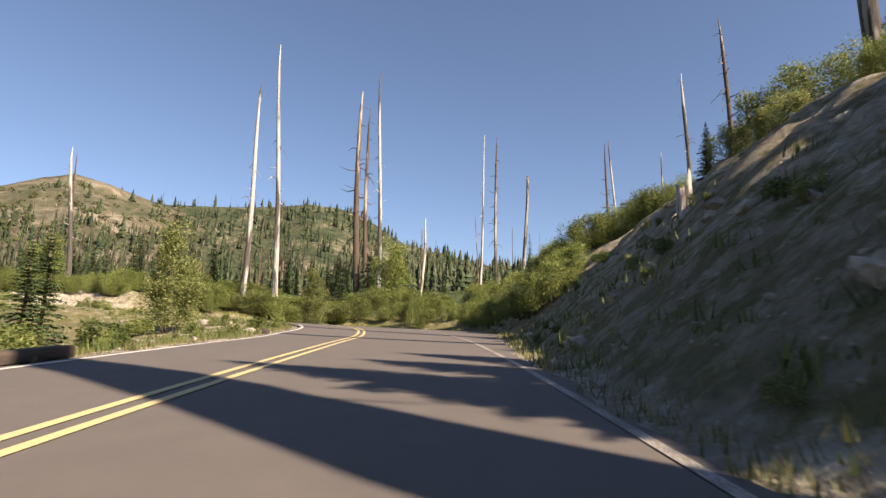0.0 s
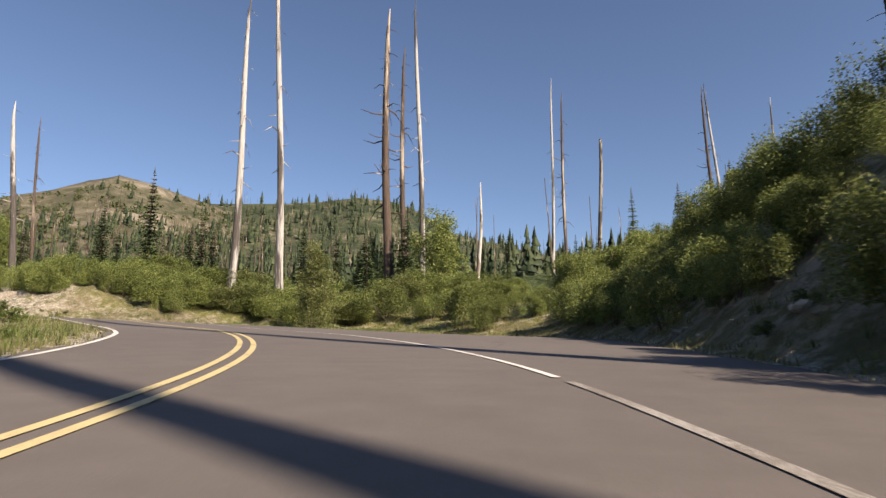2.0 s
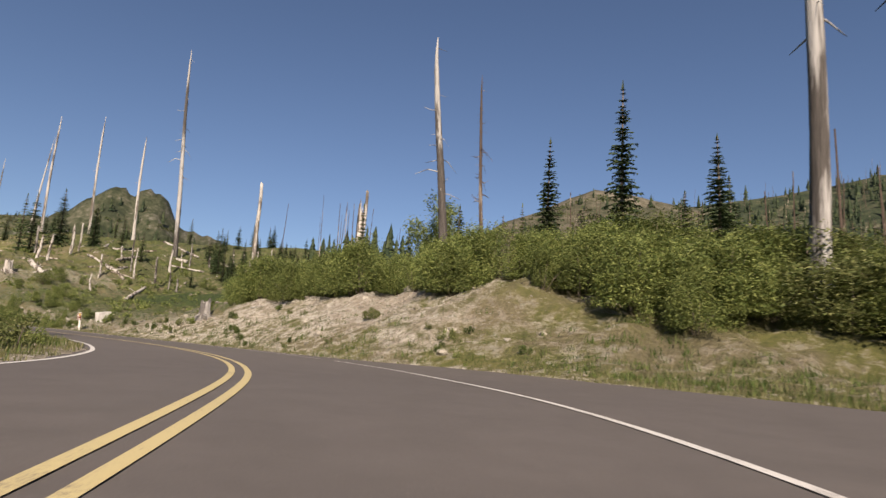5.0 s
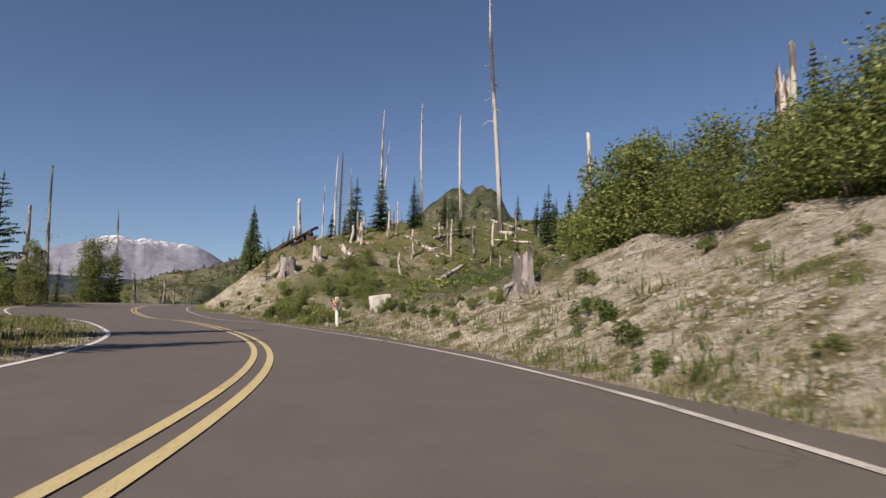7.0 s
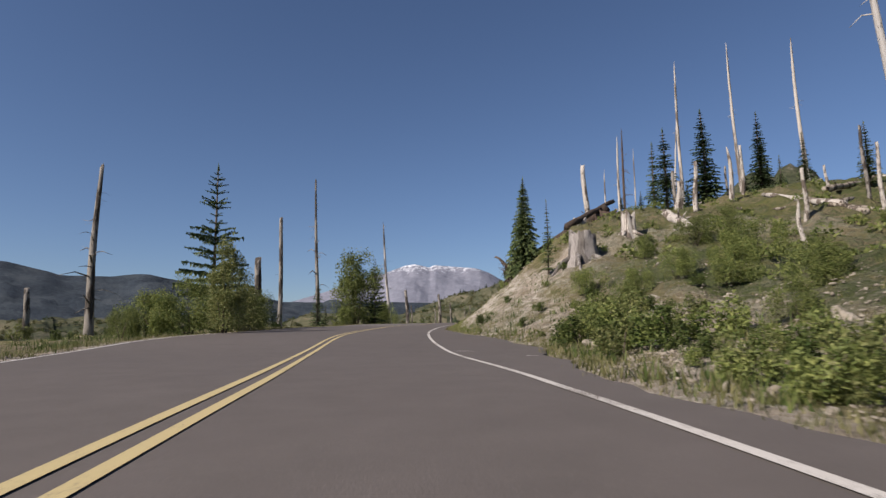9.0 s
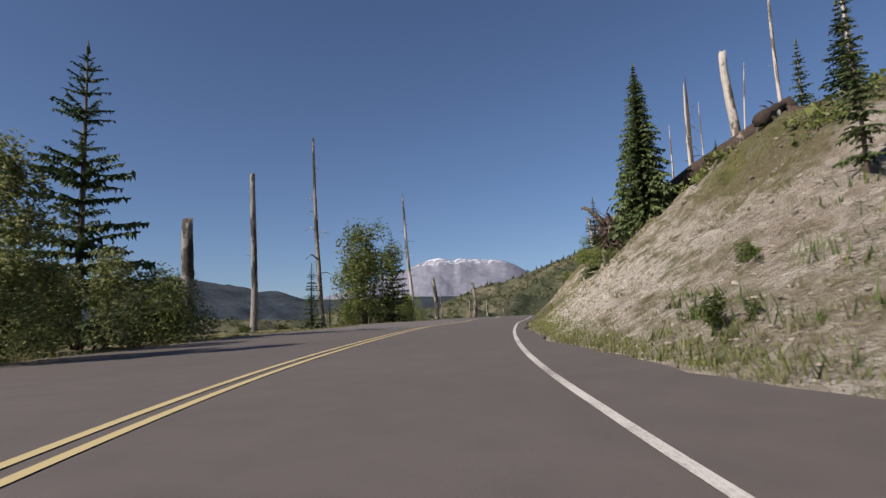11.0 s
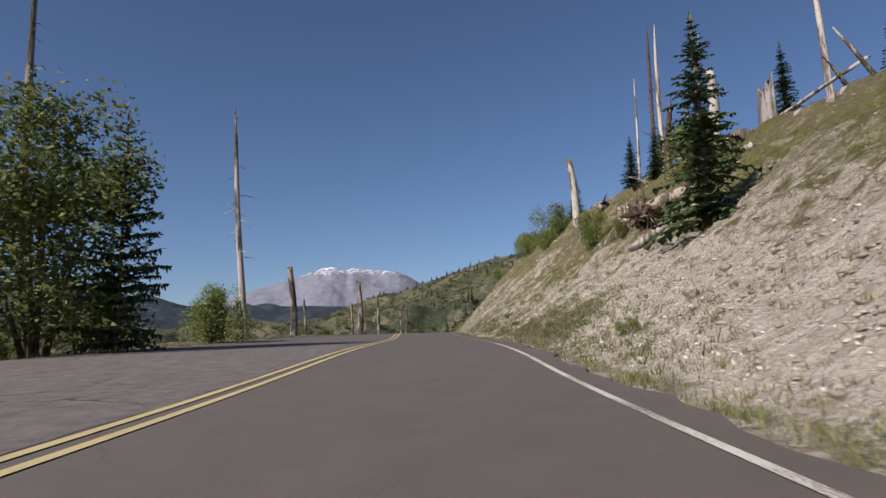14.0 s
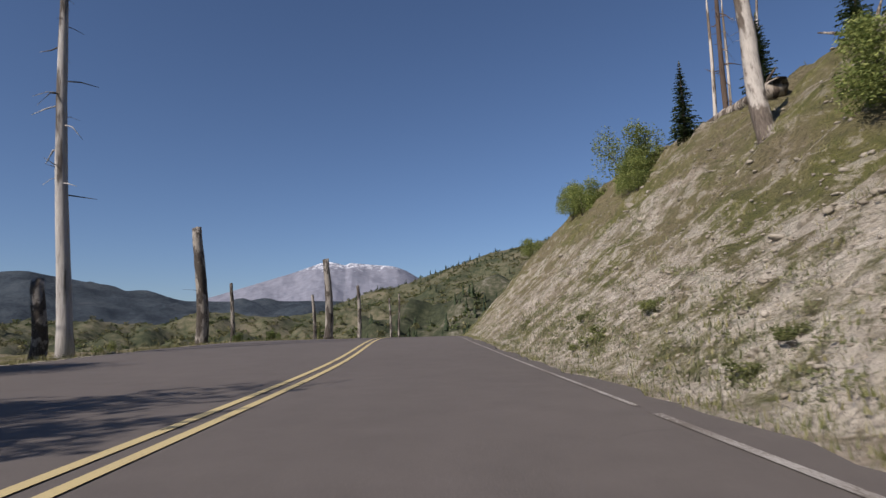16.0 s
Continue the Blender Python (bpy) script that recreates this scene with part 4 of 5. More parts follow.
def place_snag(kind, x, y, h, base_r, label, dz=0.0, tilt=(0, 0), turn=None):
    r0 = (0.17, 0.19, 0.20, 0.18, 0.2, 0.13, 0.2)[kind]
    s = h / 10.0
    return put(SNAGS[kind], x, y, s, rng.uniform(0, 360) if turn is None else turn, label, top(x, y) + dz - 0.1, tilt, base_r / r0 / s)


WEATHERED = ("tall dead tree, grey trunk with patches of bark", "tall bleached dead tree, white bare trunk", "dead tree with dark bark and short dry branches",
             "broken bleached trunk, standing dead", "broken grey trunk, standing dead", "thin bleached dead trunk", "broken grey trunk with many short dry branches")
# x, y, top height, radius, pattern, lean about x and y
TREES = [
    (-21.8, 64.4, 33, 0.33, 0, 0, 1.4), (-19.4, 68.6, 40.3, 0.34, 0, 0, -2), (-10, 69.5, 34.6, 0.42, 2, 0, -1.4), (-10.8, 83.4, 38.5, 0.34, 2, 0, -1.1), (-8.8, 83.5, 44.3, 0.34, 0, 0, -1.1),
    (-2.7, 84.5, 21.8, 0.24, 5, 0, 1.2), (6.6, 95.6, 39.4, 0.22, 0, 0, 1.6), (11.9, 126.7, 51.8, 0.34, 2, 0, 0.1), (18.3, 128.6, 42.2, 0.42, 4, 0, 2.3), (25.7, 57.8, 31.7, 0.28, 0, 0, -0.1),
    (35.5, 114.2, 46.6, 0.3, 0, 0, -2.8), (46.5, 120.1, 46.3, 0.3, 0, 0, 1.2), (32.4, 109.3, 43.8, 0.3, 2, 0, -2), (-42.4, 66.4, 25.1, 0.3, 0, 1.1, -3.6), (-48.2, 75.6, 27.7, 0.18, 2, 1, -3.5),
    (31.6, 60.4, 40.2, 0.34, 2, 0, 0), (31.8, 56.2, 28.5, 0.26, 4, 0, -2), (35.7, 53, 30.7, 0.2, 5, 0, 0), (-103.1, 68.5, 47, 0.34, 0, 2.2, -0.4), (-153.1, 48.8, 39.9, 0.25, 2, 0.3, 0),
    (-131, 55.6, 40.6, 0.25, 1, 0.1, 0), (-132.1, 62.6, 42.8, 0.25, 1, 1.2, -0.2), (-124.3, 67.8, 38.7, 0.27, 1, 1.1, -0.2), (-104.3, 80.9, 29.7, 0.36, 3, 2.5, -0.4), (-77.5, 19.3, 15.1, 0.26, 6, -0.2, 0),
    (-83.6, 25.8, 10.1, 0.27, 4, -1.5, -0.5), (-94.1, 20.9, 14.9, 0.2, 4, 0.3, 0.1), (-109.9, 15.7, 22.7, 0.24, 6, 1.8, 0.6), (-118.5, 20.6, 19.4, 0.2, 0, 3.4, 1), (-125.4, 20.4, 11.3, 0.25, 4, 3.4, 1),
    (-137.4, 21.1, 11.5, 0.26, 4, 2, 0.5), (-117.1, 21.1, 8.6, 0.2, 4, 1.5, 0.2), (-145.7, 47.9, 36.1, 0.26, 1, 0.1, 0), (-171.6, 57.4, 48.3, 0.24, 1, -4, -1), (-146, 45.4, 31, 0.16, 5, -1.7, -0.4),
    (-157.6, 50.2, 37.5, 0.16, 5, -1.3, -0.2), (-114.6, 43.4, 17.4, 0.26, 3, 5.5, 0.8), (-92.2, 45.6, 16.6, 0.22, 3, 0, 0), (-118.1, 42.1, 17.6, 0.2, 2, -2.7, -0.4), (-83.1, 50.6, 12.8, 0.16, 3, 0, -3),
    (-83.3, 51.5, 13.8, 0.13, 3, 0, 0), (-90, 51.4, 14.5, 0.15, 3, 0, -3), (-88.3, 54, 15.9, 0.16, 1, 0, 0), (-55.7, 69.0, 17.3, 0.18, 3, -0.5, 0.1), (-134.7, 21.3, 9.3, 0.1, 4, 3.2, 0.5),
    (-146.3, 20.2, 10.7, 0.16, 4, 1.3, 0.2), (-152.5, 21, 10.1, 0.11, 4, 2, 0.3), (-160.2, 19.9, 11, 0.12, 4, 0, 0), (-129, 19.7, 9.5, 0.1, 4, 2.4, 0.4), (-79.5, 12.1, 8.4, 0.22, 4, 0, 0),
    (-87.8, 14.1, 8.6, 0.13, 5, 0, 0),
]
for x, y, zt, r, k, ax, ay in TREES:
    place_snag(k, x, y, max(1.2, zt - top(x, y)), r, WEATHERED[k], tilt=(ax, ay), turn=0.0 if ax or ay else None)
# dead trees on the hillside above the shaded bank
for x, y, zt, k, r in ((7.4, -3.6, 12.8, 4, 0.62), (9.56, 6.6, 14.7, 4, 0.3), (17.1, 6.9, 24.0, 4, 0.34), (14.2, 16.6, 31.0, 4, 0.3)):
    place_snag(k, x, y, zt - top(x, y), r, WEATHERED[k])

FIR_LABELS = ("dark green young fir tree", "dark green young fir tree", "slender blue-green young fir", "full dense fir tree with blue-green needles", "open fir with long layered branches")
for x, y, zt, k, wd in [(-32.5, 70.2, 19.5, 0, 0.75), (-102.1, 50.6, 20.7, 2, 1), (-96.7, 51.1, 20.0, 1, 1), (-96.3, 53.7, 21.0, 0, 1.1), (-95.4, 57.1, 20.1, 0, 0.9), (-98.9, 58.0, 19.2, 1, 1),
                        (-78.8, 26.4, 14.6, 4, 0.8), (-88.0, 42.0, 14.9, 3, 0.72), (-101.8, 39.1, 13.0, 1, 1.15), (-124.9, 38.2, 16.1, 0, 1.1), (-98.4, 22.0, 10.1, 1, 1.0), (-91.2, 18.1, 8.5, 2, 1.0), (-86.3, 17.1, 8.7, 0, 1.0), (-102.6, 25.6, 12.3, 4, 0.7),
                        (-75.6, 44.9, 10.5, 2, 0.7), (-118.1, 41.5, 16.2, 0, 1.2), (-122.6, 42.7, 17.7, 1, 1.2), (-128.0, 42.0, 19.2, 0, 1.2), (-113.7, 49.9, 19.4, 0, 1),
                        (-119.3, 48.0, 20.5, 1, 1), (-15.6, 18.4, 5.2, 0, 1.2), (-13.1, 17.9, 4.7, 0, 1.2), (-14.1, 20.3, 5.5, 1, 1.1), (9.0, -2.5, 11.3, 0, 1.3), (10.6, -3.6, 12.1, 3, 1.0), (10.7, -0.0, 11.2, 3, 1.1), (9.3, 1.0, 9.4, 0, 1.3), (8.4, 16.4, 8.3, 0, 1.25), (8.9, -2.4, 9.7, 3, 1.2), (11.1, -2.2, 11.8, 3, 1.2), (13.3, 1.0, 12.2, 3, 0.9), (-38.4, 42.7, 11.3, 0, 1.15), (-43.1, 42.1, 11.5, 1, 1.0), (-108.1, 17.6, 8.8, 2, 1.1), (-34.6, 66.7, 15.8, 0, 0.8),
                        (-40.9, 65.8, 11.6, 2, 1.0), (26.5, 32.4, 18.1, 1, 1), (24.5, 36.1, 17.4, 0, 1)]:
    h = max(1.0, zt - top(x, y))
    put(FIRS[k], x, y, h / 6.0, rng.uniform(0, 360), FIR_LABELS[k], wide=wd)
# young firs among the dead trees beyond the bend
for k in range(130):
    x, y = rng.uniform(-75, 55), rng.uniform(66, 104)
    if locate([x], [y])[1][0] < 16:
        continue
    h = rng.uniform(3.0, 7.5)
    put(FIRS[k % 3], x, y, h / 6.0, rng.uniform(0, 360), wide=rng.uniform(0.85, 1.15))
for k in range(34):
    s, o = rng.uniform(108, 175), rng.uniform(24, 70)
    x, y = at(s, o)
    put(FIRS[k % 3], x, y, rng.uniform(2.0, 5.5) / 6.0, rng.uniform(0, 360), wide=rng.uniform(0.9, 1.2))

for k in range(46):
    s, o = rng.uniform(108, 128), rng.uniform(28, 56)
    x, y = at(s, o)
    put(FIRS[k % 3], x, y, rng.uniform(2.0, 4.5) / 6.0, rng.uniform(0, 360), wide=rng.uniform(0.9, 1.2))
for k in range(46):
    az, far = radians(rng.uniform(52, 70)), rng.uniform(48, 85)
    x, y = -40 - math.sin(az) * far, 50 + math.cos(az) * far
    put(FIRS[k % 3], x, y, rng.uniform(1.8, 4.2) / 6.0, rng.uniform(0, 360), wide=rng.uniform(0.85, 1.1))
# short broken trunks and small logs over the old blowdown
for k in range(30):
    s, o = rng.uniform(106, 150), rng.uniform(16, 46)
    x, y = at(s, o)
    place_snag((3, 5, 4)[k % 3], x, y, rng.uniform(0.8, 3.6), rng.uniform(0.07, 0.14), ("short broken trunk, standing dead", "thin bleached stub of a trunk", "short grey trunk, standing dead")[k % 3])
for k in range(22):
    s, o = rng.uniform(104, 150), rng.uniform(12, 44)
    x, y = at(s, o)
    az = rng.uniform(0, 6.283)
    ln = rng.uniform(1.5, 5.0)
    fallen_log((x, y), (x + ln * math.cos(az), y + ln * math.sin(az)), rng.uniform(0.06, 0.14), M_SNAG_WHITE if k % 2 else M_LOG, "bleached fallen log on the slope" if k % 2 else "weathered fallen log with peeling bark", 60 + k, 2)

# bush band beyond the bend
for k in range(86):
    s = rng.uniform(54, 84)
    o = edge(s) + 7.2 + abs(rng.gauss(0, 1)) * 6.0 + max(0, 66 - s) * 0.3
    x, y = at(s, o)
    put(BUSHES[rng.choice((0, 1, 2, 0, 1, 3))], x, y, rng.uniform(0.5, 0.95) * (0.85 if o < edge(s) + 9 else 1.0) * (0.7 if s < 67 else 1.0), rng.uniform(0, 360), wide=rng.uniform(1.3, 1.9))
# on the shaded bank and its crest
for k in range(56):
    s = rng.uniform(43, 60)
    o = edge(s) + rng.uniform(1.6, 11)
    x, y = at(s, o)
    put(BUSHES[k % 3], x, y, (rng.uniform(0.62, 0.82) if o > edge(s) + 4.2 else rng.uniform(0.38, 0.55)), rng.uniform(0, 360))
for k in range(12):
    s = rng.uniform(26, 44)
    x, y = at(s, edge(s) + rng.uniform(7.6, 10.5))
    put(BUSHES[k % 4], x, y, rng.uniform(0.2, 0.42), rng.uniform(0, 360))
for k in range(34):
    s = rng.uniform(40, 61)
    x, y = at(s, edge(s) + rng.uniform(0.9, 4.0))
    put(BUSHES[k % 3], x, y, rng.uniform(0.36, 0.6), rng.uniform(0, 360))
for x, y, sc in ((7.6, 11.0, 0.4), (7.6, 13.4, 0.4), (8.75, 13.2, 0.6), (9.3, 12.2, 0.65), (8.9, 14.6, 0.45), (9.4, 10.6, 0.6)):
    put(BUSHES[3 if sc < 0.6 else 0], x, y, sc, rng.uniform(0, 360))
# crest row almost wholly out of view, added to keep the bank face shaded
for k in range(14):
    x, y = 8.9 + rng.uniform(-0.4, 0.5), 0.5 + 0.75 * k + rng.uniform(-0.3, 0.3)
    put(BUSHES[k % 3], x, y, rng.uniform(0.3, 0.45), rng.uniform(0, 360))
# along the top of the sunlit bank
for k in range(58):
    s = rng.uniform(78, 100.5)
    o = edge(s) + rng.uniform(5.0, 8.8)
    x, y = at(s, o)
    put(BUSHES[rng.choice((0, 1, 2))], x, y, rng.uniform(0.55, 0.95) if s < 90 else rng.uniform(0.72, 1.0) if s < 97 else rng.uniform(0.55, 0.8), rng.uniform(0, 360))
# scattered over the hill behind the knoll
for k in range(12):
    s = rng.uniform(102, 146)
    x, y = at(s, edge(s) + rng.uniform(7, 34) + max(0, s - 130) * 0.5)
    put(BUSHES[rng.choice((0, 1, 2))], x, y, rng.uniform(0.16, 0.4), rng.uniform(0, 360))
# single bushes and young alders
for x, y, sc, k in ((-74.5, 50.3, 0.45, 0), (-71.1, 46.7, 0.36, 0), (-65.8, 47.8, 0.26, 1), (-72.7, 48.5, 0.32, 2), (-68.4, 48.2, 0.3, 0), (-76.5, 51.7, 0.45, 1), (-70.0, 50.7, 0.4, 2),
                    (-72.2, 28.9, 0.7, 0), (-74.8, 28.4, 0.9, 1), (-76.8, 29.4, 0.95, 3), (-79.3, 28.0, 0.9, 0), (-73.3, 27.2, 0.8, 2), (-81.3, 27.7, 0.7, 1), (-70.0, 29.2, 0.45, 0),
                    (-113.1, 38.0, 0.52, 2), (-109.5, 38.4, 0.3, 3), (-131.9, 35.3, 0.62, 0), (-123.4, 36.3, 0.42, 2), (-136.5, 32.9, 0.4, 0), (-107.4, 40.7, 0.78, 3), (-111.7, 41.3, 0.35, 1), (-128.1, 36.7, 0.85, 0), (-126.1, 36.5, 0.42, 1), (-133.1, 34.9, 0.6, 2), (-47.3, 53.7, 0.16, 0), (-47.5, 57.5, 0.3, 1),
                    (-133.6, 35.0, 0.5, 1), (-90.9, 40.3, 0.4, 0), (-92.0, 41.3, 0.22, 3), (-61.5, 50.2, 0.22, 1), (-68.1, 49.1, 0.3, 0), (-66.7, 50.3, 0.36, 2), (-69.6, 51.3, 0.4, 1), (-65.2, 51.6, 0.3, 0), (-62.8, 50.9, 0.3, 0), (-59.6, 51.3, 0.25, 2), (-56.4, 51.7, 0.2, 0), (-49.3, 57.3, 0.45, 1), (-2.3, 48.8, 0.8, 2), (-112.4, 22.6, 0.8, 1), (-102.7, 24.5, 0.7, 0), (-99.7, 24.2, 0.6, 2)):
    put(BUSHES[k], x, y, sc, rng.uniform(0, 360))
for x, y, zt, k, lbl in ((-12.1, 25.9, 7.0, 0, ""), (-11.8, 54.3, 9.2, 0, ""), (-6.4, 76.6, 17.7, 1, ""), (-102.0, 24.0, 14.4, 1, ""), (-73.2, 31.4, 9.3, 0, ""), (-48.3, 70.7, 16.7, 1, ""), (-112.6, 22.2, 9.3, 1, "")):
    put(ALDERS[k], x, y, (zt - top(x, y)) / 5.0, rng.uniform(0, 360))
# low shrubs on banks and verges
for k in range(60):
    s = rng.uniform(80, 128)
    x, y = at(s, edge(s) + 0.6 + abs(rng.gauss(0, 1)) * 3.0)
    put(LOWS[rng.choice((0, 1, 1, 2))], x, y, rng.uniform(0.22, 0.55), rng.uniform(0, 360))
for k in range(60):
    s = rng.uniform(20, 100)
    x, y = at(s, -edge(s, 2) - 0.9 - abs(rng.gauss(0, 1)) * 4)
    put(LOWS[rng.choice((0, 1, 2))], x, y, rng.uniform(0.35, 1.1), rng.uniform(0, 360))
for k in range(30):
    s = rng.uniform(100, 190)
    x, y = at(s, -edge(s, 2) - 0.7 - abs(rng.gauss(0, 1)) * 4)
    put(LOWS[rng.choice((0, 1, 2))], x, y, rng.uniform(0.3, 0.9), rng.uniform(0, 360))
for k in range(34):
    s = rng.uniform(20, 56)
    x, y = at(s, edge(s) + 0.5 + abs(rng.gauss(0, 1)) * 2)
    put(LOWS[rng.choice((1, 2, 1))], x, y, rng.uniform(0.2, 0.6), rng.uniform(0, 360))

# ---- stumps, logs and roots ----
stump(-75.3, 46.3, 1.25, 0.5, M_STUMP, "broad weathered tree stump, sawn and split", 1)
stump(-77.9, 48.1, 1.0, 0.3, M_SNAG_WHITE, "bleached upright tree stump", 2)
stump(-85.2, 45.7, 0.6, 0.26, M_SNAG_WHITE, "bleached tree stump on the knoll", 3)
stump(-87.9, 47.0, 1.0, 0.62, M_SNAG_DARK, "dark broad stump on the knoll", 4)
stump(-118.4, 43.0, 2.0, 0.30, M_STUMP, "bleached stump with a slanting top", 7, tall_side=0.6)
stump(-113.2, 44.8, 1.8, 0.30, M_STUMP, "bleached broken stump on the slope", 8, tall_side=0.4)
stump(-110.0, 38.8, 0.8, 0.3, M_LOG, "grey split stump on the slope", 9)
stump(-56.6, 69.4, 15.6 - top(-56.6, 69.4), 0.33, M_SNAG_WHITE, "tall broken stump, half bleached", 10, tall_side=0.1)
BLEACHED = "bleached fallen log on the slope"
for k, (a, b, r, m) in enumerate((((-83.4, 45.1, 0.1), (-90.3, 47.3, 2.0), 0.19, M_LOG_DARK), ((-80.7, 49.9), (-78.3, 50.6), 0.24, M_SNAG_WHITE), ((-85.9, 47.7), (-82.4, 49.7), 0.16, M_LOG),
                                  ((-109.3, 42.4), (-116.4, 42.6), 0.34, M_LOG), ((-116.9, 40.5), (-127.0, 43.8), 0.3, M_LOG), ((-119.9, 39.2), (-129.0, 39.6), 0.26, M_LOG), ((-104.5, 46.5), (-112.7, 44.5), 0.38, M_LOG),
                                  ((-121.0, 45.5), (-111.4, 47.5, 1.0), 0.10, M_SNAG_WHITE), ((-107.1, 41.9), (-110.3, 39.2), 0.14, M_SNAG_WHITE),                                   ((-94.0, 60.1), (-102.9, 57.0), 0.22, M_SNAG_WHITE), ((-89.9, 66.2), (-99.0, 63.6), 0.2, M_SNAG_WHITE), ((-86.1, 58.1), (-92.1, 62.1), 0.18, M_LOG), ((-110.0, 62.0), (-100.9, 59.0), 0.2, M_SNAG_WHITE), ((-81.1, 57.1), (-87.9, 55.6), 0.18, M_SNAG_WHITE),
                                  ((-114.0, 70.1), (-104.8, 72.3), 0.22, M_SNAG_WHITE), ((-72.2, 56.1), (-79.2, 60.1), 0.16, M_SNAG_WHITE), ((-96.7, 71.3), (-87.4, 74.4), 0.2, M_LOG), ((-121.0, 57.8), (-112.0, 54.9), 0.24, M_SNAG_WHITE),
                                  ((-38.2, 44.5), (-44.7, 43.0, 0.4), 0.3, M_LOG), ((-39.6, 43.4), (-43.9, 44.6), 0.16, M_SNAG_WHITE), ((-37.0, 44.9), (-42.2, 42.7), 0.14, M_LOG),
                                  ((-61.2, 66.2), (-67.2, 68.8), 0.2, M_SNAG_WHITE), ((-58.3, 63.2), (-64.7, 63.7), 0.18, M_SNAG_WHITE), ((-53.4, 60.2), (-59.8, 62.2), 0.16, M_SNAG_WHITE))):
    fallen_log(a, b, r, m, BLEACHED if m is M_SNAG_WHITE else "weathered fallen log with peeling bark", k)
root_wad((-90.7, 40.8, top(-90.7, 40.8) + 1.2), (0.32, 0.82, 0.44), 1.05, 7.5, 0.4, "uprooted tree with a tangled dark root ball", 3, (0.05, -1.15, 1.0))
stump(-92.2, 40.2, 0.8, 0.09, M_SNAG_WHITE, "small bleached root standing in the slope", 14, tall_side=0.4)
Q1 = place_snag(3, -116.7, 37.8, 4.1, 0.2, "broken bleached trunk with spread roots on the slope", -0.3, (8, -2), 0.0)
for k in range(7):
    q = Vector((-116.7, 37.8, top(-116.7, 37.8) + 0.15))
    az = 2.6 + 0.55 * k
    p = [q, q + Vector((0.5 * math.cos(az), 0.5 * math.sin(az), 0)), q + Vector((1.1 * math.cos(az + 0.2), 1.1 * math.sin(az + 0.2), 0))]
    p = [p[0]] + [Vector((v.x, v.y, top(v.x, v.y) + 0.03)) for v in p[1:]]
    part("root", tube(p, [0.1, 0.055, 0.02], 6, rng, 0.15), M_SNAG_WHITE, Q1, m=Q1.matrix_basis.inverted())
root_wad((-107.6, 39.0, top(-107.6, 39.0) + 0.45), (0.08, 0.9, 0.42), 0.85, 4.5, 0.2, "uprooted log with a brown root ball", 5, None, M_LOG)
fallen_log((-105.8, 38.3, 0.05), (-104.2, 39.7, 0.1), 0.11, M_SNAG_WHITE, BLEACHED, 41, 5)
stump(-47.9, 54.6, 0.8, 0.25, M_STUMP, "broad grey fluted stump, split and weathered", 21, tall_side=0.3)

for x, y, sc in ((-41.9, 53.8, 0.6), (-42.8, 54.1, 0.4), (-40.4, 53.6, 0.45), (-45.2, 55.1, 0.5), (-39.4, 53.3, 0.35), (-43.4, 56.6, 0.4)):
    put(LOWS[1], x, y, sc, rng.uniform(0, 360))
# low dense growth at the foot of the bank
for k in range(46):
    s = rng.uniform(106, 119)
    x, y = at(s, edge(s) + rng.uniform(0.7, 2.6))
    put(LOWS[rng.choice((0, 1, 0, 2))], x, y, rng.uniform(0.3, 0.62) if s < 110 else rng.uniform(0.45, 0.9), rng.uniform(0, 360))
for k in range(14):
    s = rng.uniform(150, 174)
    x, y = at(s, edge(s) + 0.5 + abs(rng.gauss(0, 0.7)))
    put(LOWS[2], x, y, rng.uniform(0.14, 0.26), rng.uniform(0, 360), wide=rng.uniform(1.2, 1.9))
stump(5.2, 10.7, 0.7, 0.16, M_SNAG_WHITE, "bleached split root on the shaded bank", 12, tall_side=0.5)

for s, o, ln, az in ((157.0, 0.75, 0.9, 0.3), (157.8, 0.6, 0.7, 2.6), (158.4, 0.9, 1.1, 3.0), (156.3, 0.8, 0.6, 0.9), (103.5, 3.4, 1.0, 0.7), (99.0, 2.8, 0.8, 2.4), (96.0, 4.0, 0.9, 0.4)):
    x, y = at(s, edge(s) + o)
    fallen_log((x, y), (x + ln * math.cos(az), y + ln * math.sin(az)), 0.022, M_SNAG, "dry grey branch lying on the slope", 80 + int(s), 4)

# ---- sign, block, barrier ----
M_SIGN_BROWN = simple("sign_brown", [(0.3, (0.13, 0.035, 0.02)), (0.7, (0.19, 0.06, 0.035))], 6.0, 0.5)
M_SIGN_WHITE = simple("sign_white", [(0.3, (0.62, 0.60, 0.55)), (0.7, (0.78, 0.76, 0.72))], 9.0, 0.55)
M_SIGN_YELLOW = simple("sign_yellow", [(0.3, (0.62, 0.44, 0.03)), (0.7, (0.74, 0.55, 0.06))], 6.0, 0.5)
M_BLOCK = simple("bleached_block", [(0.25, (0.42, 0.40, 0.38)), (0.5, (0.66, 0.64, 0.62)), (0.8, (0.8, 0.79, 0.77))], 2.2, 0.9, 0.02)
M_TIMBER = simple("old_timber", [(0.3, (0.035, 0.028, 0.024)), (0.7, (0.09, 0.072, 0.06))], 3.0, 0.9, 0.01, (0.4, 6.0, 6.0))


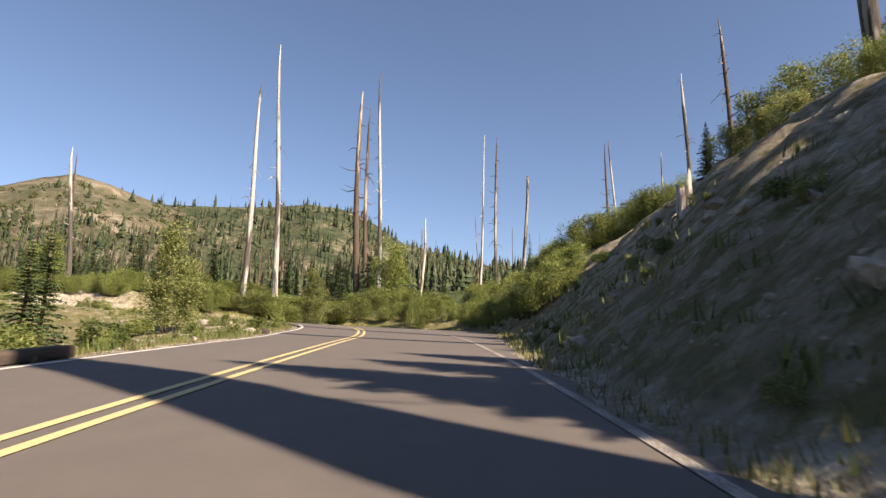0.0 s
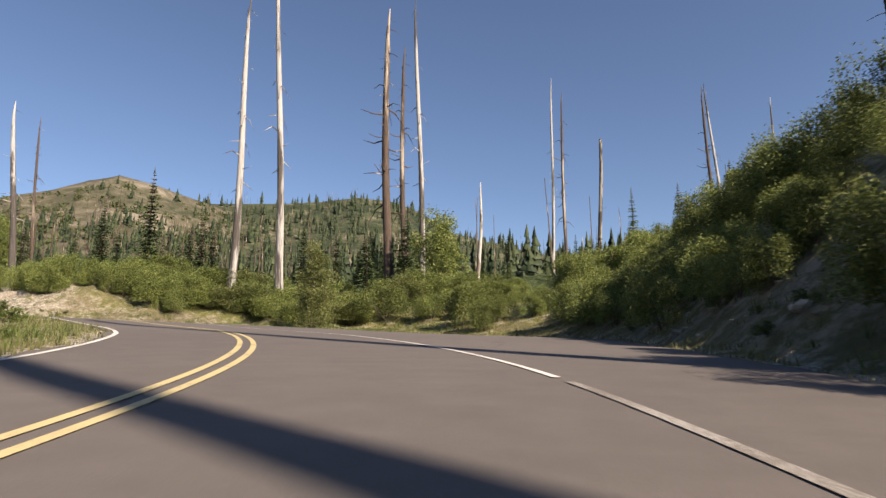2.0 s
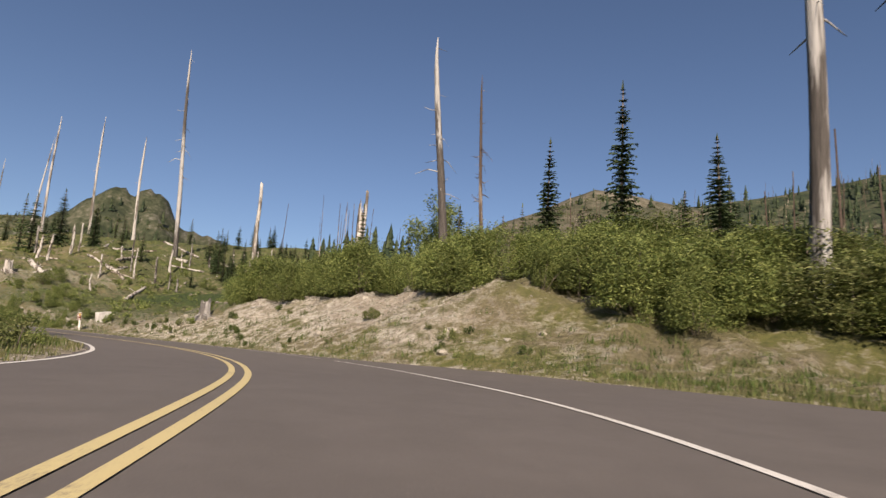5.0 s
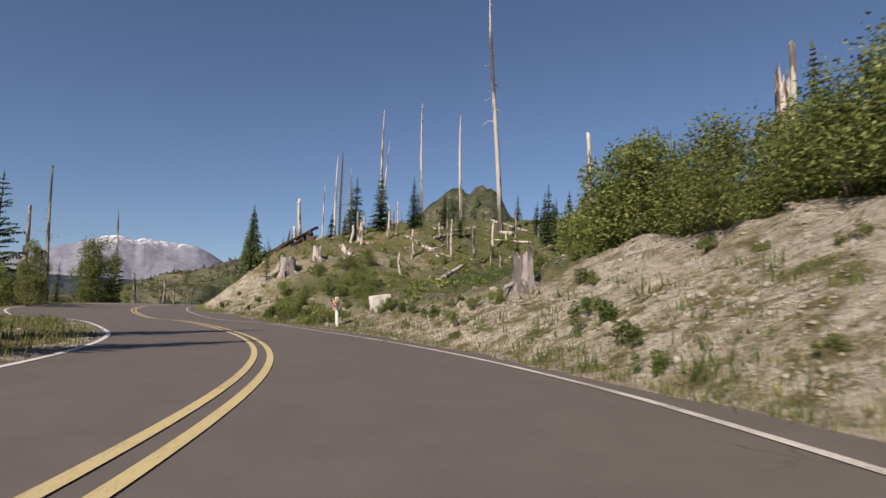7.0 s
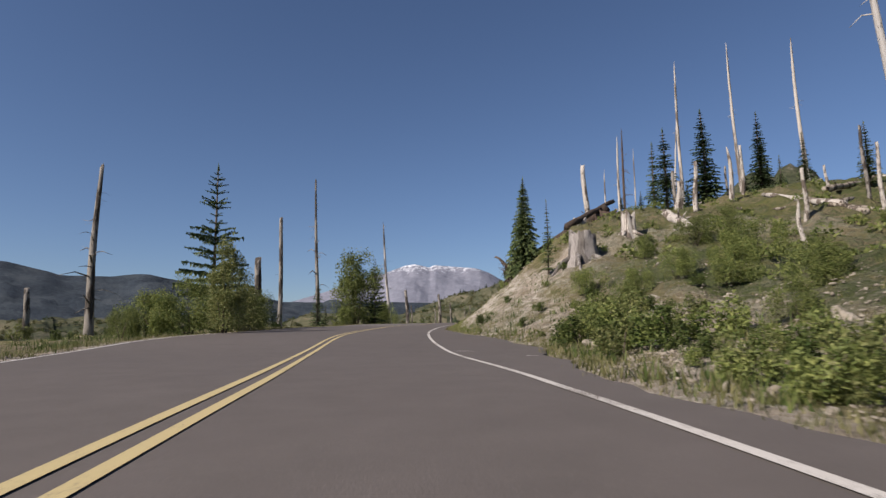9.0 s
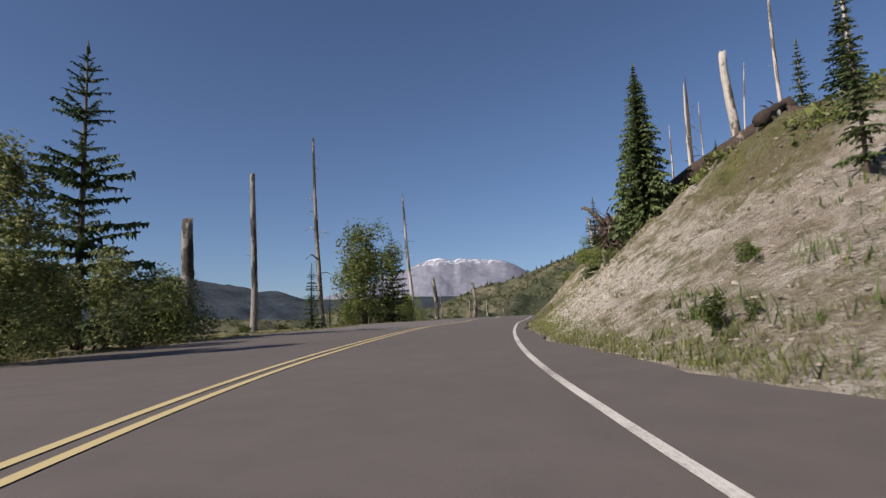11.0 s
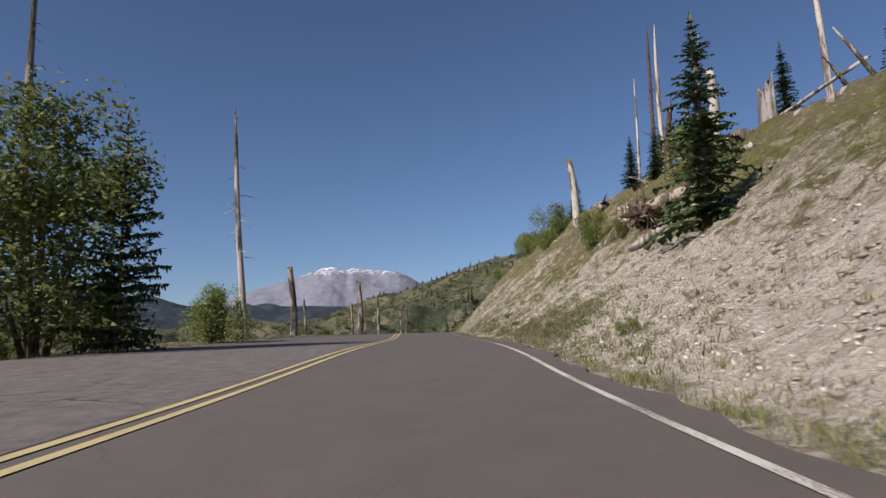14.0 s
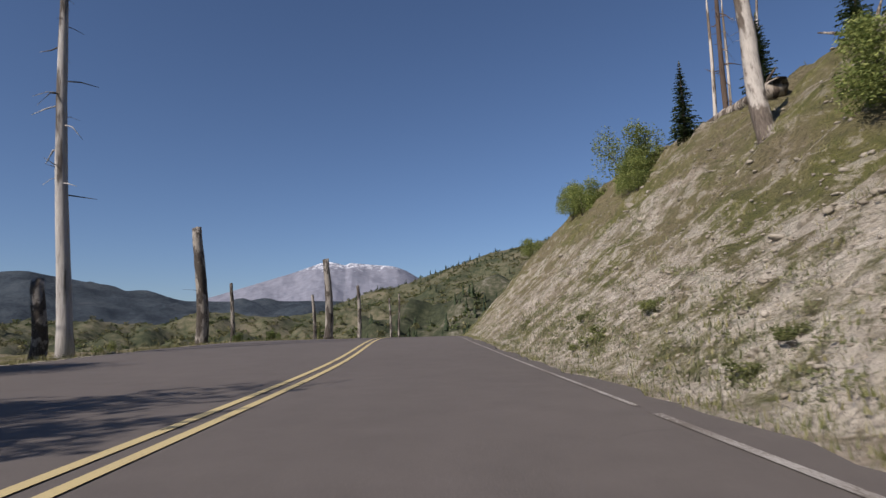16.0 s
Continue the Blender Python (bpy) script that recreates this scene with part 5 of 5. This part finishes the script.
def box(x0, y0, z0, x1, y1, z1, b=0.006):
    bm = bmesh.new()
    bmesh.ops.create_cube(bm, size=1.0, matrix=Matrix.Translation(((x0 + x1) / 2, (y0 + y1) / 2, (z0 + z1) / 2)) @ Matrix.Diagonal((x1 - x0, y1 - y0, z1 - z0, 1)))
    bmesh.ops.bevel(bm, geom=bm.edges[:], offset=b, segments=1, affect="EDGES")
    v = [q.co.copy() for q in bm.verts]
    bm.verts.index_update()
    f = [tuple(q.index for q in p.verts) for p in bm.faces]
    bm.free()
    return v, f


def trail_sign(x, y, turn):
    t = thing("trail_sign", "small brown trail sign on a white wooden post", "sign")
    t.matrix_basis = pose(x, y, top(x, y), 0, -6, turn)
    part("post", box(-0.045, -0.04, -0.3, 0.045, 0.04, 1.0), M_SIGN_WHITE, t, "white painted wooden post")
    p = part("panel", box(-0.17, -0.075, 0.60, 0.17, -0.05, 0.98, 0.008), M_SIGN_BROWN, t, "brown sign panel with a pale border")
    for n_, b_, m_ in (("border", (-0.165, -0.079, 0.965, 0.165, -0.074, 0.975), M_SIGN_WHITE), ("border", (-0.165, -0.079, 0.605, 0.165, -0.074, 0.615), M_SIGN_WHITE),
                       ("border", (-0.165, -0.079, 0.615, -0.157, -0.074, 0.965), M_SIGN_WHITE), ("border", (0.157, -0.079, 0.615, 0.165, -0.074, 0.965), M_SIGN_WHITE),
                       ("pictogram", (-0.11, -0.08, 0.83, -0.05, -0.074, 0.92), M_SIGN_WHITE), ("pictogram", (0.05, -0.08, 0.86, 0.12, -0.074, 0.94), M_SIGN_YELLOW),
                       ("text_bar", (-0.07, -0.08, 0.75, -0.02, -0.074, 0.785), M_SIGN_WHITE), ("text_bar", (0.05, -0.08, 0.75, 0.075, -0.074, 0.80), M_SIGN_WHITE),
                       ("text_bar", (-0.12, -0.08, 0.65, -0.02, -0.074, 0.682), M_SIGN_WHITE), ("text_bar", (0.03, -0.08, 0.65, 0.11, -0.074, 0.682), M_SIGN_WHITE)):
        part(n_, box(*b_, 0.001), m_, p)
    part("cap", box(-0.05, -0.05, 0.99, 0.05, 0.05, 1.03), M_SIGN_WHITE, t)


trail_sign(-54.24, 50.0, 23)


def pale_block():
    """A bleached wedge of sawn wood that leans out of the bank."""
    rng_ = random.Random(5)
    bm = bmesh.new()
    pts = [(-0.38, 0.66), (0.02, 0.70), (0.46, 0.72), (0.48, 0.58), (0.26, 0.40), (0.06, 0.20), (-0.06, 0.0), (-0.10, -0.2), (-0.30, -0.2)]
    lo = [bm.verts.new((x, -0.16 + rng_.uniform(-0.03, 0.03), z)) for x, z in pts]
    hi = [bm.verts.new((x * 0.97, 0.22 + rng_.uniform(-0.03, 0.03), z * 0.98)) for x, z in pts]
    bm.faces.new(lo)
    bm.faces.new(hi[::-1])
    for k in range(len(pts)):
        bm.faces.new((lo[k], hi[k], hi[(k + 1) % len(pts)], lo[(k + 1) % len(pts)]))
    bmesh.ops.recalc_face_normals(bm, faces=bm.faces[:])
    bmesh.ops.bevel(bm, geom=bm.edges[:], offset=0.02, segments=1, affect="EDGES")
    me = bpy.data.meshes.new("wooden_block")
    bm.to_mesh(me)
    bm.free()
    me.materials.append(M_BLOCK)
    ob = new("wooden_block", me)
    ob.matrix_basis = pose(-56.55, 51.55, top(-56.55, 51.55) - 0.02, 0, -4, 104) @ Matrix.Diagonal((0.95, 1.0, 0.95, 1))
    tagged(ob, "bleached white block of sawn wood on the bank", "wooden block")


pale_block()


def guard_timber(s0, s1, length=2.4):
    t = thing("guard_timber", "low dark timber guard beam at the road edge", "guard rail")
    for s in np.arange(s0, s1, length):
        a, b = at(s, -edge(s, 2) - 0.16), at(s + length - 0.04, -edge(s + length, 2) - 0.16)
        v, f = box(0, -0.09, 0.0, math.dist(a, b), 0.09, 0.15, 0.012)
        rise = np.interp(s + length, RUN, LINE[:, 2]) - np.interp(s, RUN, LINE[:, 2])
        part("beam", (v, f), M_TIMBER, t, m=pose(a[0], a[1], float(np.interp(s, RUN, LINE[:, 2])), 0, -math.degrees(math.atan2(rise, length)), math.degrees(math.atan2(b[1] - a[1], b[0] - a[0]))))


guard_timber(14.0, 25.0)
guard_timber(36.6, 36.8, 0.4)


# ---- rocks ----
def rock_mesh(seed, cuts=1):
    bm = bmesh.new()
    bmesh.ops.create_icosphere(bm, subdivisions=cuts + 1, radius=0.5)
    for v in bm.verts:
        n_ = noise.fractal(v.co * 2.2 + Vector((seed * 7.1, 0, 0)), 1.0, 2.0, 3)
        q = v.co.normalized()
        v.co = Vector((q.x * 0.62, q.y * 0.5, q.z * 0.36)) * (1 + 0.55 * n_)
    me = bpy.data.meshes.new("rock")
    bm.to_mesh(me)
    bm.free()
    me.materials.append(M_ROCK)
    return me


ROCKS = [rock_mesh(k) for k in range(6)]
for k in range(290):
    if k < 200:
        s = rng.uniform(80, 182)
        o = edge(s) + 0.5 + abs(rng.gauss(0, 1)) * 3.2
    elif k < 250:
        s = rng.uniform(18, 56)
        o = edge(s) + 0.5 + abs(rng.gauss(0, 1)) * 2.6
    else:
        s = rng.uniform(22, 96)
        o = -edge(s, 2) - 0.8 - abs(rng.gauss(0, 1)) * 3.5
    x, y = at(s, o)
    sc = rng.choice((0.1, 0.13, 0.16, 0.2, 0.3)) * rng.uniform(0.8, 1.3) * (0.6 if s > 120 and o > 0 else 1.0)
    ob = new("rock", ROCKS[k % 6])
    ob.matrix_basis = Matrix.Translation((x, y, top(x, y) + 0.08 * sc)) @ pose(0, 0, 0, rng.uniform(-35, 35), rng.uniform(-35, 35), rng.uniform(0, 360)) @ Matrix.Diagonal((sc, sc, sc, 1))
    tagged(ob, "pale angular rock lying on the bank", "rock", "rocks on the banks")
for x, y, sc in ((-35.6, 54.6, 0.35), (-54.15, 49.7, 0.24), (-38.2, 58.6, 0.45), (-36.5, 59.5, 0.5), (-10.2, 28.6, 0.4), (-12.5, 31.0, 0.5)):
    ob = new("boulder", ROCKS[int(abs(x)) % 6])
    ob.matrix_basis = Matrix.Translation((x, y, top(x, y) + 0.12 * sc)) @ pose(0, 0, 0, 10, 12, rng.uniform(0, 360)) @ Matrix.Diagonal((sc, sc, sc * 1.4, 1))
    tagged(ob, "large pale boulder at the roadside", "boulder")

clear(PROTOS)


# ---- what nobody could count ----
def stuff(name, v, f, mat, label, category, smooth=False):
    me = bpy.data.meshes.new(name)
    v, f = np.asarray(v, np.float32), np.asarray(f, np.int32)
    me.vertices.add(len(v))
    me.vertices.foreach_set("co", v.ravel())
    me.loops.add(f.size)
    me.loops.foreach_set("vertex_index", f.ravel())
    me.polygons.add(len(f))
    me.polygons.foreach_set("loop_start", (np.arange(len(f)) * f.shape[1]).astype(np.int32))
    me.update(calc_edges=True)
    me.materials.append(mat)
    if smooth:
        me.shade_smooth()
    return tagged(new(name, me), label, category, kind="stuff")


R = np.random.RandomState(3)


def along(s, o):
    return (np.interp(s, RUN, LINE[:, 0]) + np.interp(s, RUN, SIDE[:, 0]) * o, np.interp(s, RUN, LINE[:, 1]) + np.interp(s, RUN, SIDE[:, 1]) * o)


def blades(name, x, y, hmin, hmax, per, mat, label, spread=0.10, width=0.012):
    n = len(x)
    z = height(x, y)
    hh = R.uniform(hmin, hmax, n)
    X = np.repeat(x, per) + R.normal(0, spread, n * per)
    Y = np.repeat(y, per) + R.normal(0, spread, n * per)
    Z = np.repeat(z, per) - 0.03
    H = np.repeat(hh, per) * R.uniform(0.5, 1.15, n * per)
    az = R.uniform(0, 6.283, n * per)
    ln = H * R.uniform(0.1, 0.7, n * per)
    w = width * R.uniform(0.6, 1.5, n * per)
    a2 = az + 1.57
    p0 = np.stack([X - np.cos(a2) * w, Y - np.sin(a2) * w, Z], 1)
    p1 = np.stack([X + np.cos(a2) * w, Y + np.sin(a2) * w, Z], 1)
    p2 = np.stack([X + np.cos(az) * ln, Y + np.sin(az) * ln, Z + H], 1)
    v = np.stack([p0, p1, p2], 1).reshape(-1, 3)
    stuff(name, v, np.arange(len(v)).reshape(-1, 3), mat, label, "grass")


def band(n, s0, s1, side, d0, sd):
    s = R.uniform(s0, s1, n)
    d = d0 + np.abs(R.normal(0, sd, n))
    o = table(s, EDGES, 1) + d if side > 0 else -table(s, EDGES, 2) - d
    return along(s, o)


bx = [band(4200, 128, 195, 1, 0.6, 5.0), band(1500, 128, 195, 1, 0.1, 0.4)]
blades("short_grass", np.concatenate([b[0] for b in bx]), np.concatenate([b[1] for b in bx]), 0.04, 0.13, 12, M_GRASS, "short dry grass on the pale slope", 0.09, 0.007)
bx = [band(800, 149, 176, 1, 0.2, 0.8)]
blades("low_growth", bx[0][0], bx[0][1], 0.04, 0.12, 12, M_GREYGREEN, "low grey-green growth along the foot of the slope", 0.13, 0.009)
bx = [band(200, 155.6, 160.5, 1, 0.4, 0.55)]
blades("tall_weeds", bx[0][0], bx[0][1], 0.07, 0.22, 12, M_GREYGREEN, "tall grey-green weeds at the foot of the slope", 0.12, 0.006)
bx = [band(170, 155.2, 161, 1, 0.3, 0.5)]
blades("dead_stalks", bx[0][0], bx[0][1], 0.08, 0.24, 9, M_STALK, "dead brown stalks among the weeds", 0.12, 0.005)
bx = [band(1000, 124, 138, 1, 0.3, 0.28), band(500, 138, 152, 1, 0.25, 0.12)]
blades("verge_grass", np.concatenate([b[0] for b in bx]), np.concatenate([b[1] for b in bx]), 0.03, 0.10, 14, M_VERGE, "short green grass along the verge", 0.09, 0.007)
bx = [band(1300, 56, 130, 1, 0.1, 0.4), band(500, 14, 56, 1, 0.1, 0.3), band(900, 80, 126, 1, 0.4, 3.2), band(1500, 54, 80, 1, 0.3, 2.6), band(2600, 14, 200, -1, 0.1, 0.7), band(1800, 20, 110, -1, 0.5, 4.0), band(220, 14, 56, 1, 0.4, 2.0)]
blades("dry_grass", np.concatenate([b[0] for b in bx]), np.concatenate([b[1] for b in bx]), 0.05, 0.19, 12, M_GRASS, "dry yellow-green grass on verges and banks", 0.10, 0.009)
bx = [band(420, 80, 128, 1, 0.3, 1.8), band(700, 60, 80, 1, 0.6, 3.0), band(1100, 14, 130, -1, 0.5, 3.0), band(160, 16, 56, 1, 0.4, 1.6)]
blades("green_weeds", np.concatenate([b[0] for b in bx]), np.concatenate([b[1] for b in bx]), 0.10, 0.30, 14, M_WEED, "green weeds on verges and banks", 0.14, 0.013)


def stones(sets, grow=1.0, mat=None, label="loose pale stones and gravel on the banks"):
    x, y = np.concatenate([b[0] for b in sets]), np.concatenate([b[1] for b in sets])
    z = height(x, y)
    t = (1 + 5 ** 0.5) / 2
    base = np.array([(-1, t, 0), (1, t, 0), (-1, -t, 0), (1, -t, 0), (0, -1, t), (0, 1, t), (0, -1, -t), (0, 1, -t), (t, 0, -1), (t, 0, 1), (-t, 0, -1), (-t, 0, 1)]) / 1.9
    tri = np.array([(0, 11, 5), (0, 5, 1), (0, 1, 7), (0, 7, 10), (0, 10, 11), (1, 5, 9), (5, 11, 4), (11, 10, 2), (10, 7, 6), (7, 1, 8), (3, 9, 4), (3, 4, 2), (3, 2, 6), (3, 6, 8), (3, 8, 9), (4, 9, 5), (2, 4, 11), (6, 2, 10), (8, 6, 7), (9, 8, 1)])
    m = len(x)
    size = (R.gamma(1.6, 0.011, m) + 0.012) * grow
    pts = base[None] * R.uniform(0.55, 1.3, (m, 12, 1)) * np.stack([R.uniform(0.7, 1.5, m), R.uniform(0.6, 1.2, m), R.uniform(0.35, 0.8, m)], 1)[:, None]
    a = R.uniform(0, 6.283, m)
    ca, sa = np.cos(a)[:, None], np.sin(a)[:, None]
    px, py = pts[..., 0] * ca - pts[..., 1] * sa, pts[..., 0] * sa + pts[..., 1] * ca
    v = np.stack([px * size[:, None] + x[:, None], py * size[:, None] + y[:, None], pts[..., 2] * size[:, None] + z[:, None] + 0.1 * size[:, None]], 2).reshape(-1, 3)
    f = (tri[None] + (np.arange(m) * 12)[:, None, None]).reshape(-1, 3)
    stuff("loose_stones", v, f, mat or M_ROCK, label, "stones")


stones([band(4500, 82, 188, 1, 0.3, 3.6), band(2000, 126, 178, 1, 0.6, 5.0), band(900, 14, 56, 1, 0.2, 2.5), band(700, 18, 110, -1, 0.1, 2.5), band(500, 54, 80, 1, 0.1, 1.0), band(300, 110, 190, -1, 0.1, 0.6)])
stones([band(9000, 84, 112, 1, 0.5, 2.6), band(2500, 106, 126, 1, 0.5, 3.0), band(7000, 138, 178, 1, 0.5, 2.2)], 0.7, M_RUBBLE, "crumbling pale rubble on the cut slope")
stones([band(2600, 142, 160, 1, 0.35, 1.2), band(1600, 136, 158, 1, 0.5, 2.2)], 0.5, M_CHALK, "whitish broken rock at the foot of the slope")


def far_firs(name, pts, hmin, hmax, mat, label, tiers=6, sides=5):
    """Narrow conifers: ragged drooping whorls up a stem."""
    m = len(pts)
    h = R.uniform(hmin, hmax, m) * R.uniform(0.7, 1.1, m)
    slim = R.uniform(0.75, 1.2, m)
    vs, fs, o = [], [], 0
    n_ = sides * 2
    j = np.arange(n_)
    tri = np.stack([j, (j + 1) % n_, np.full(n_, n_)], 1)
    for k in range(tiers):
        u = k / tiers
        z0, z1 = 0.06 + 0.86 * u, 0.06 + 0.86 * u + 0.26
        rad = 0.17 * (1 - u) ** 0.85 + 0.012
        az = R.uniform(0, 6.283, (m, 1)) + j[None] * math.pi / sides
        rr = rad * slim[:, None] * np.where(j % 2, 0.35, 1.15)[None] * R.uniform(0.55, 1.3, (m, n_))
        ring = np.stack([rr * np.cos(az) * h[:, None] + pts[:, 0:1], rr * np.sin(az) * h[:, None] + pts[:, 1:2], (z0 + R.uniform(-0.05, 0.04, (m, n_))) * h[:, None] + pts[:, 2:3]], 2)
        tip = np.stack([pts[:, 0], pts[:, 1], pts[:, 2] + min(z1, 1.03) * h], 1)[:, None]
        vs.append(np.concatenate([ring, tip], 1).reshape(-1, 3))
        fs.append((tri[None] + (np.arange(m) * (n_ + 1))[:, None, None]).reshape(-1, 3) + o)
        o += len(vs[-1])
    stuff(name, np.concatenate(vs), np.concatenate(fs), mat, label, "forest")


def far_scrub(name, pts, rmin, rmax, mat, label, leaves=34, leaf=0.2):
    """Rounded leafy clumps, each a loose dome of small leaf sprays."""
    m = len(pts)
    r = R.uniform(rmin, rmax, m)
    d = R.normal(0, 1, (m, leaves, 3))
    d /= np.linalg.norm(d, axis=2, keepdims=True)
    d[..., 2] = np.abs(d[..., 2])
    c = pts[:, None] + d * (r[:, None] * R.uniform(0.55, 1.05, (m, leaves)))[..., None] * np.array([1, 1, 0.9])
    v = c[:, :, None] + R.normal(0, 1, (m, leaves, 3, 3)) * (leaf * r)[:, None, None, None]
    v = v.reshape(-1, 3)
    stuff(name, v, np.arange(len(v)).reshape(-1, 3), mat, label, "scrub")


def far_trunks(name, pts, hmin, hmax, r, mat, label):
    m = len(pts)
    h = R.uniform(hmin, hmax, m)
    rr = r * R.uniform(0.6, 1.4, m)
    lean = R.normal(0, 0.035, (m, 2))
    ring0 = np.stack([np.stack([pts[:, 0] + rr * math.cos(a), pts[:, 1] + rr * math.sin(a), pts[:, 2] - 0.5], 1) for a in (0, 2.09, 4.19)], 1)
    ring1 = np.stack([np.stack([pts[:, 0] + lean[:, 0] * h + 0.4 * rr * math.cos(a), pts[:, 1] + lean[:, 1] * h + 0.4 * rr * math.sin(a), pts[:, 2] + h], 1) for a in (0, 2.09, 4.19)], 1)
    v = np.concatenate([ring0, ring1], 1).reshape(-1, 3)
    q = np.array([(0, 1, 4, 3), (1, 2, 5, 4), (2, 0, 3, 5)])
    stuff(name, v, (q[None] + (np.arange(m) * 6)[:, None, None]).reshape(-1, 4), mat, label, "dead trees")


def on_mesh(name, n, lo, hi, cols=150):
    """Random places on a hill between two fractions of its rise."""
    co = np.array([v.co[:] for v in bpy.data.objects[name].data.vertices]).reshape(-1, cols, 3)
    r = R.uniform(lo * 26, hi * 26, n)
    c = R.uniform(0, cols - 1.01, n)
    i, j = r.astype(int), c.astype(int)
    fr, fc = (r - i)[:, None], (c - j)[:, None]
    return (co[i, j] * (1 - fr) + co[i + 1, j] * fr) * (1 - fc) + (co[i, j + 1] * (1 - fr) + co[i + 1, j + 1] * fr) * fc


def on_ground(n, x0, x1, y0, y1, keep=16):
    x, y = R.uniform(x0, x1, n), R.uniform(y0, y1, n)
    off = locate(x, y)[1]
    ok = np.abs(off) > keep
    return np.stack([x[ok], y[ok], height(x[ok], y[ok])], 1)


far_firs("forest", np.concatenate([on_ground(900, -120, 80, 92, 190, 40), on_mesh("wooded_ridge", 3000, 0.05, 1.03), on_mesh("bald_hill", 500, 0.0, 0.55), on_mesh("bald_hill", 40, 0.6, 0.95), on_mesh("rocky_hill", 800, 0.0, 0.93)]), 3.5, 8, M_FIR_FAR, "young conifer forest on the hillsides")
far_trunks("dead_forest", np.concatenate([on_ground(260, -120, 80, 84, 190, 36), on_mesh("wooded_ridge", 900, 0.05, 1.0), on_mesh("bald_hill", 300, 0.0, 0.65), on_mesh("rocky_hill", 90, 0.0, 0.6)]), 5, 12, 0.11, M_SNAG_DARK, "weathered dead trunks standing on the hillsides")
far_scrub("hill_scrub", np.concatenate([on_mesh("valley_side", 2200, 0.03, 1.0), on_mesh("valley_floor", 4200, 0.1, 1.0), on_mesh("rocky_hill", 500, 0.1, 0.9), on_ground(1500, -520, -60, -420, 6, 20)]), 0.8, 2.6, M_SCRUB, "olive and brown scrub on the hillsides")
kx, ky = band(300, 100, 146, 1, 5.0, 11.0)
far_scrub("knoll_scrub", np.stack([kx, ky, height(kx, ky) - 0.05], 1), 0.15, 0.55, M_LEAF, "low green scrub over the knoll", 90, 0.13)
gx, gy = (np.concatenate(q) for q in zip(band(320, 150, 176, 1, 0.5, 0.7), band(420, 155.2, 161, 1, 0.6, 0.55)))
far_scrub("mat_growth", np.stack([gx, gy, height(gx, gy) - 0.03], 1), 0.05, 0.17, M_GREYGREEN, "grey-green mats of low growth on the slope", 90, 0.09)
far_scrub("green_scrub", np.concatenate([on_mesh("valley_side", 1500, 0.03, 1.0), on_mesh("valley_floor", 2200, 0.1, 1.0), on_mesh("rocky_hill", 600, 0.1, 0.9), on_mesh("bald_hill", 260, 0.4, 0.95), on_ground(900, -520, -60, -420, 6, 20)]), 0.8, 2.8, M_SCRUB_GREEN, "green scrub on the hillsides")
far_firs("valley_trees", np.concatenate([on_mesh("valley_side", 160, 0.3, 1.03), on_mesh("valley_side", 240, 0.92, 1.02), on_ground(260, -520, -60, -420, 0, 28)]), 2.5, 6, M_FIR_FAR, "scattered young trees in the valley")
far_trunks("valley_snags", np.concatenate([on_mesh("valley_side", 60, 0.05, 0.9), on_ground(110, -420, -60, -300, 4, 26)]), 3, 7, 0.10, M_SNAG_WHITE, "bleached dead trunks in the valley")
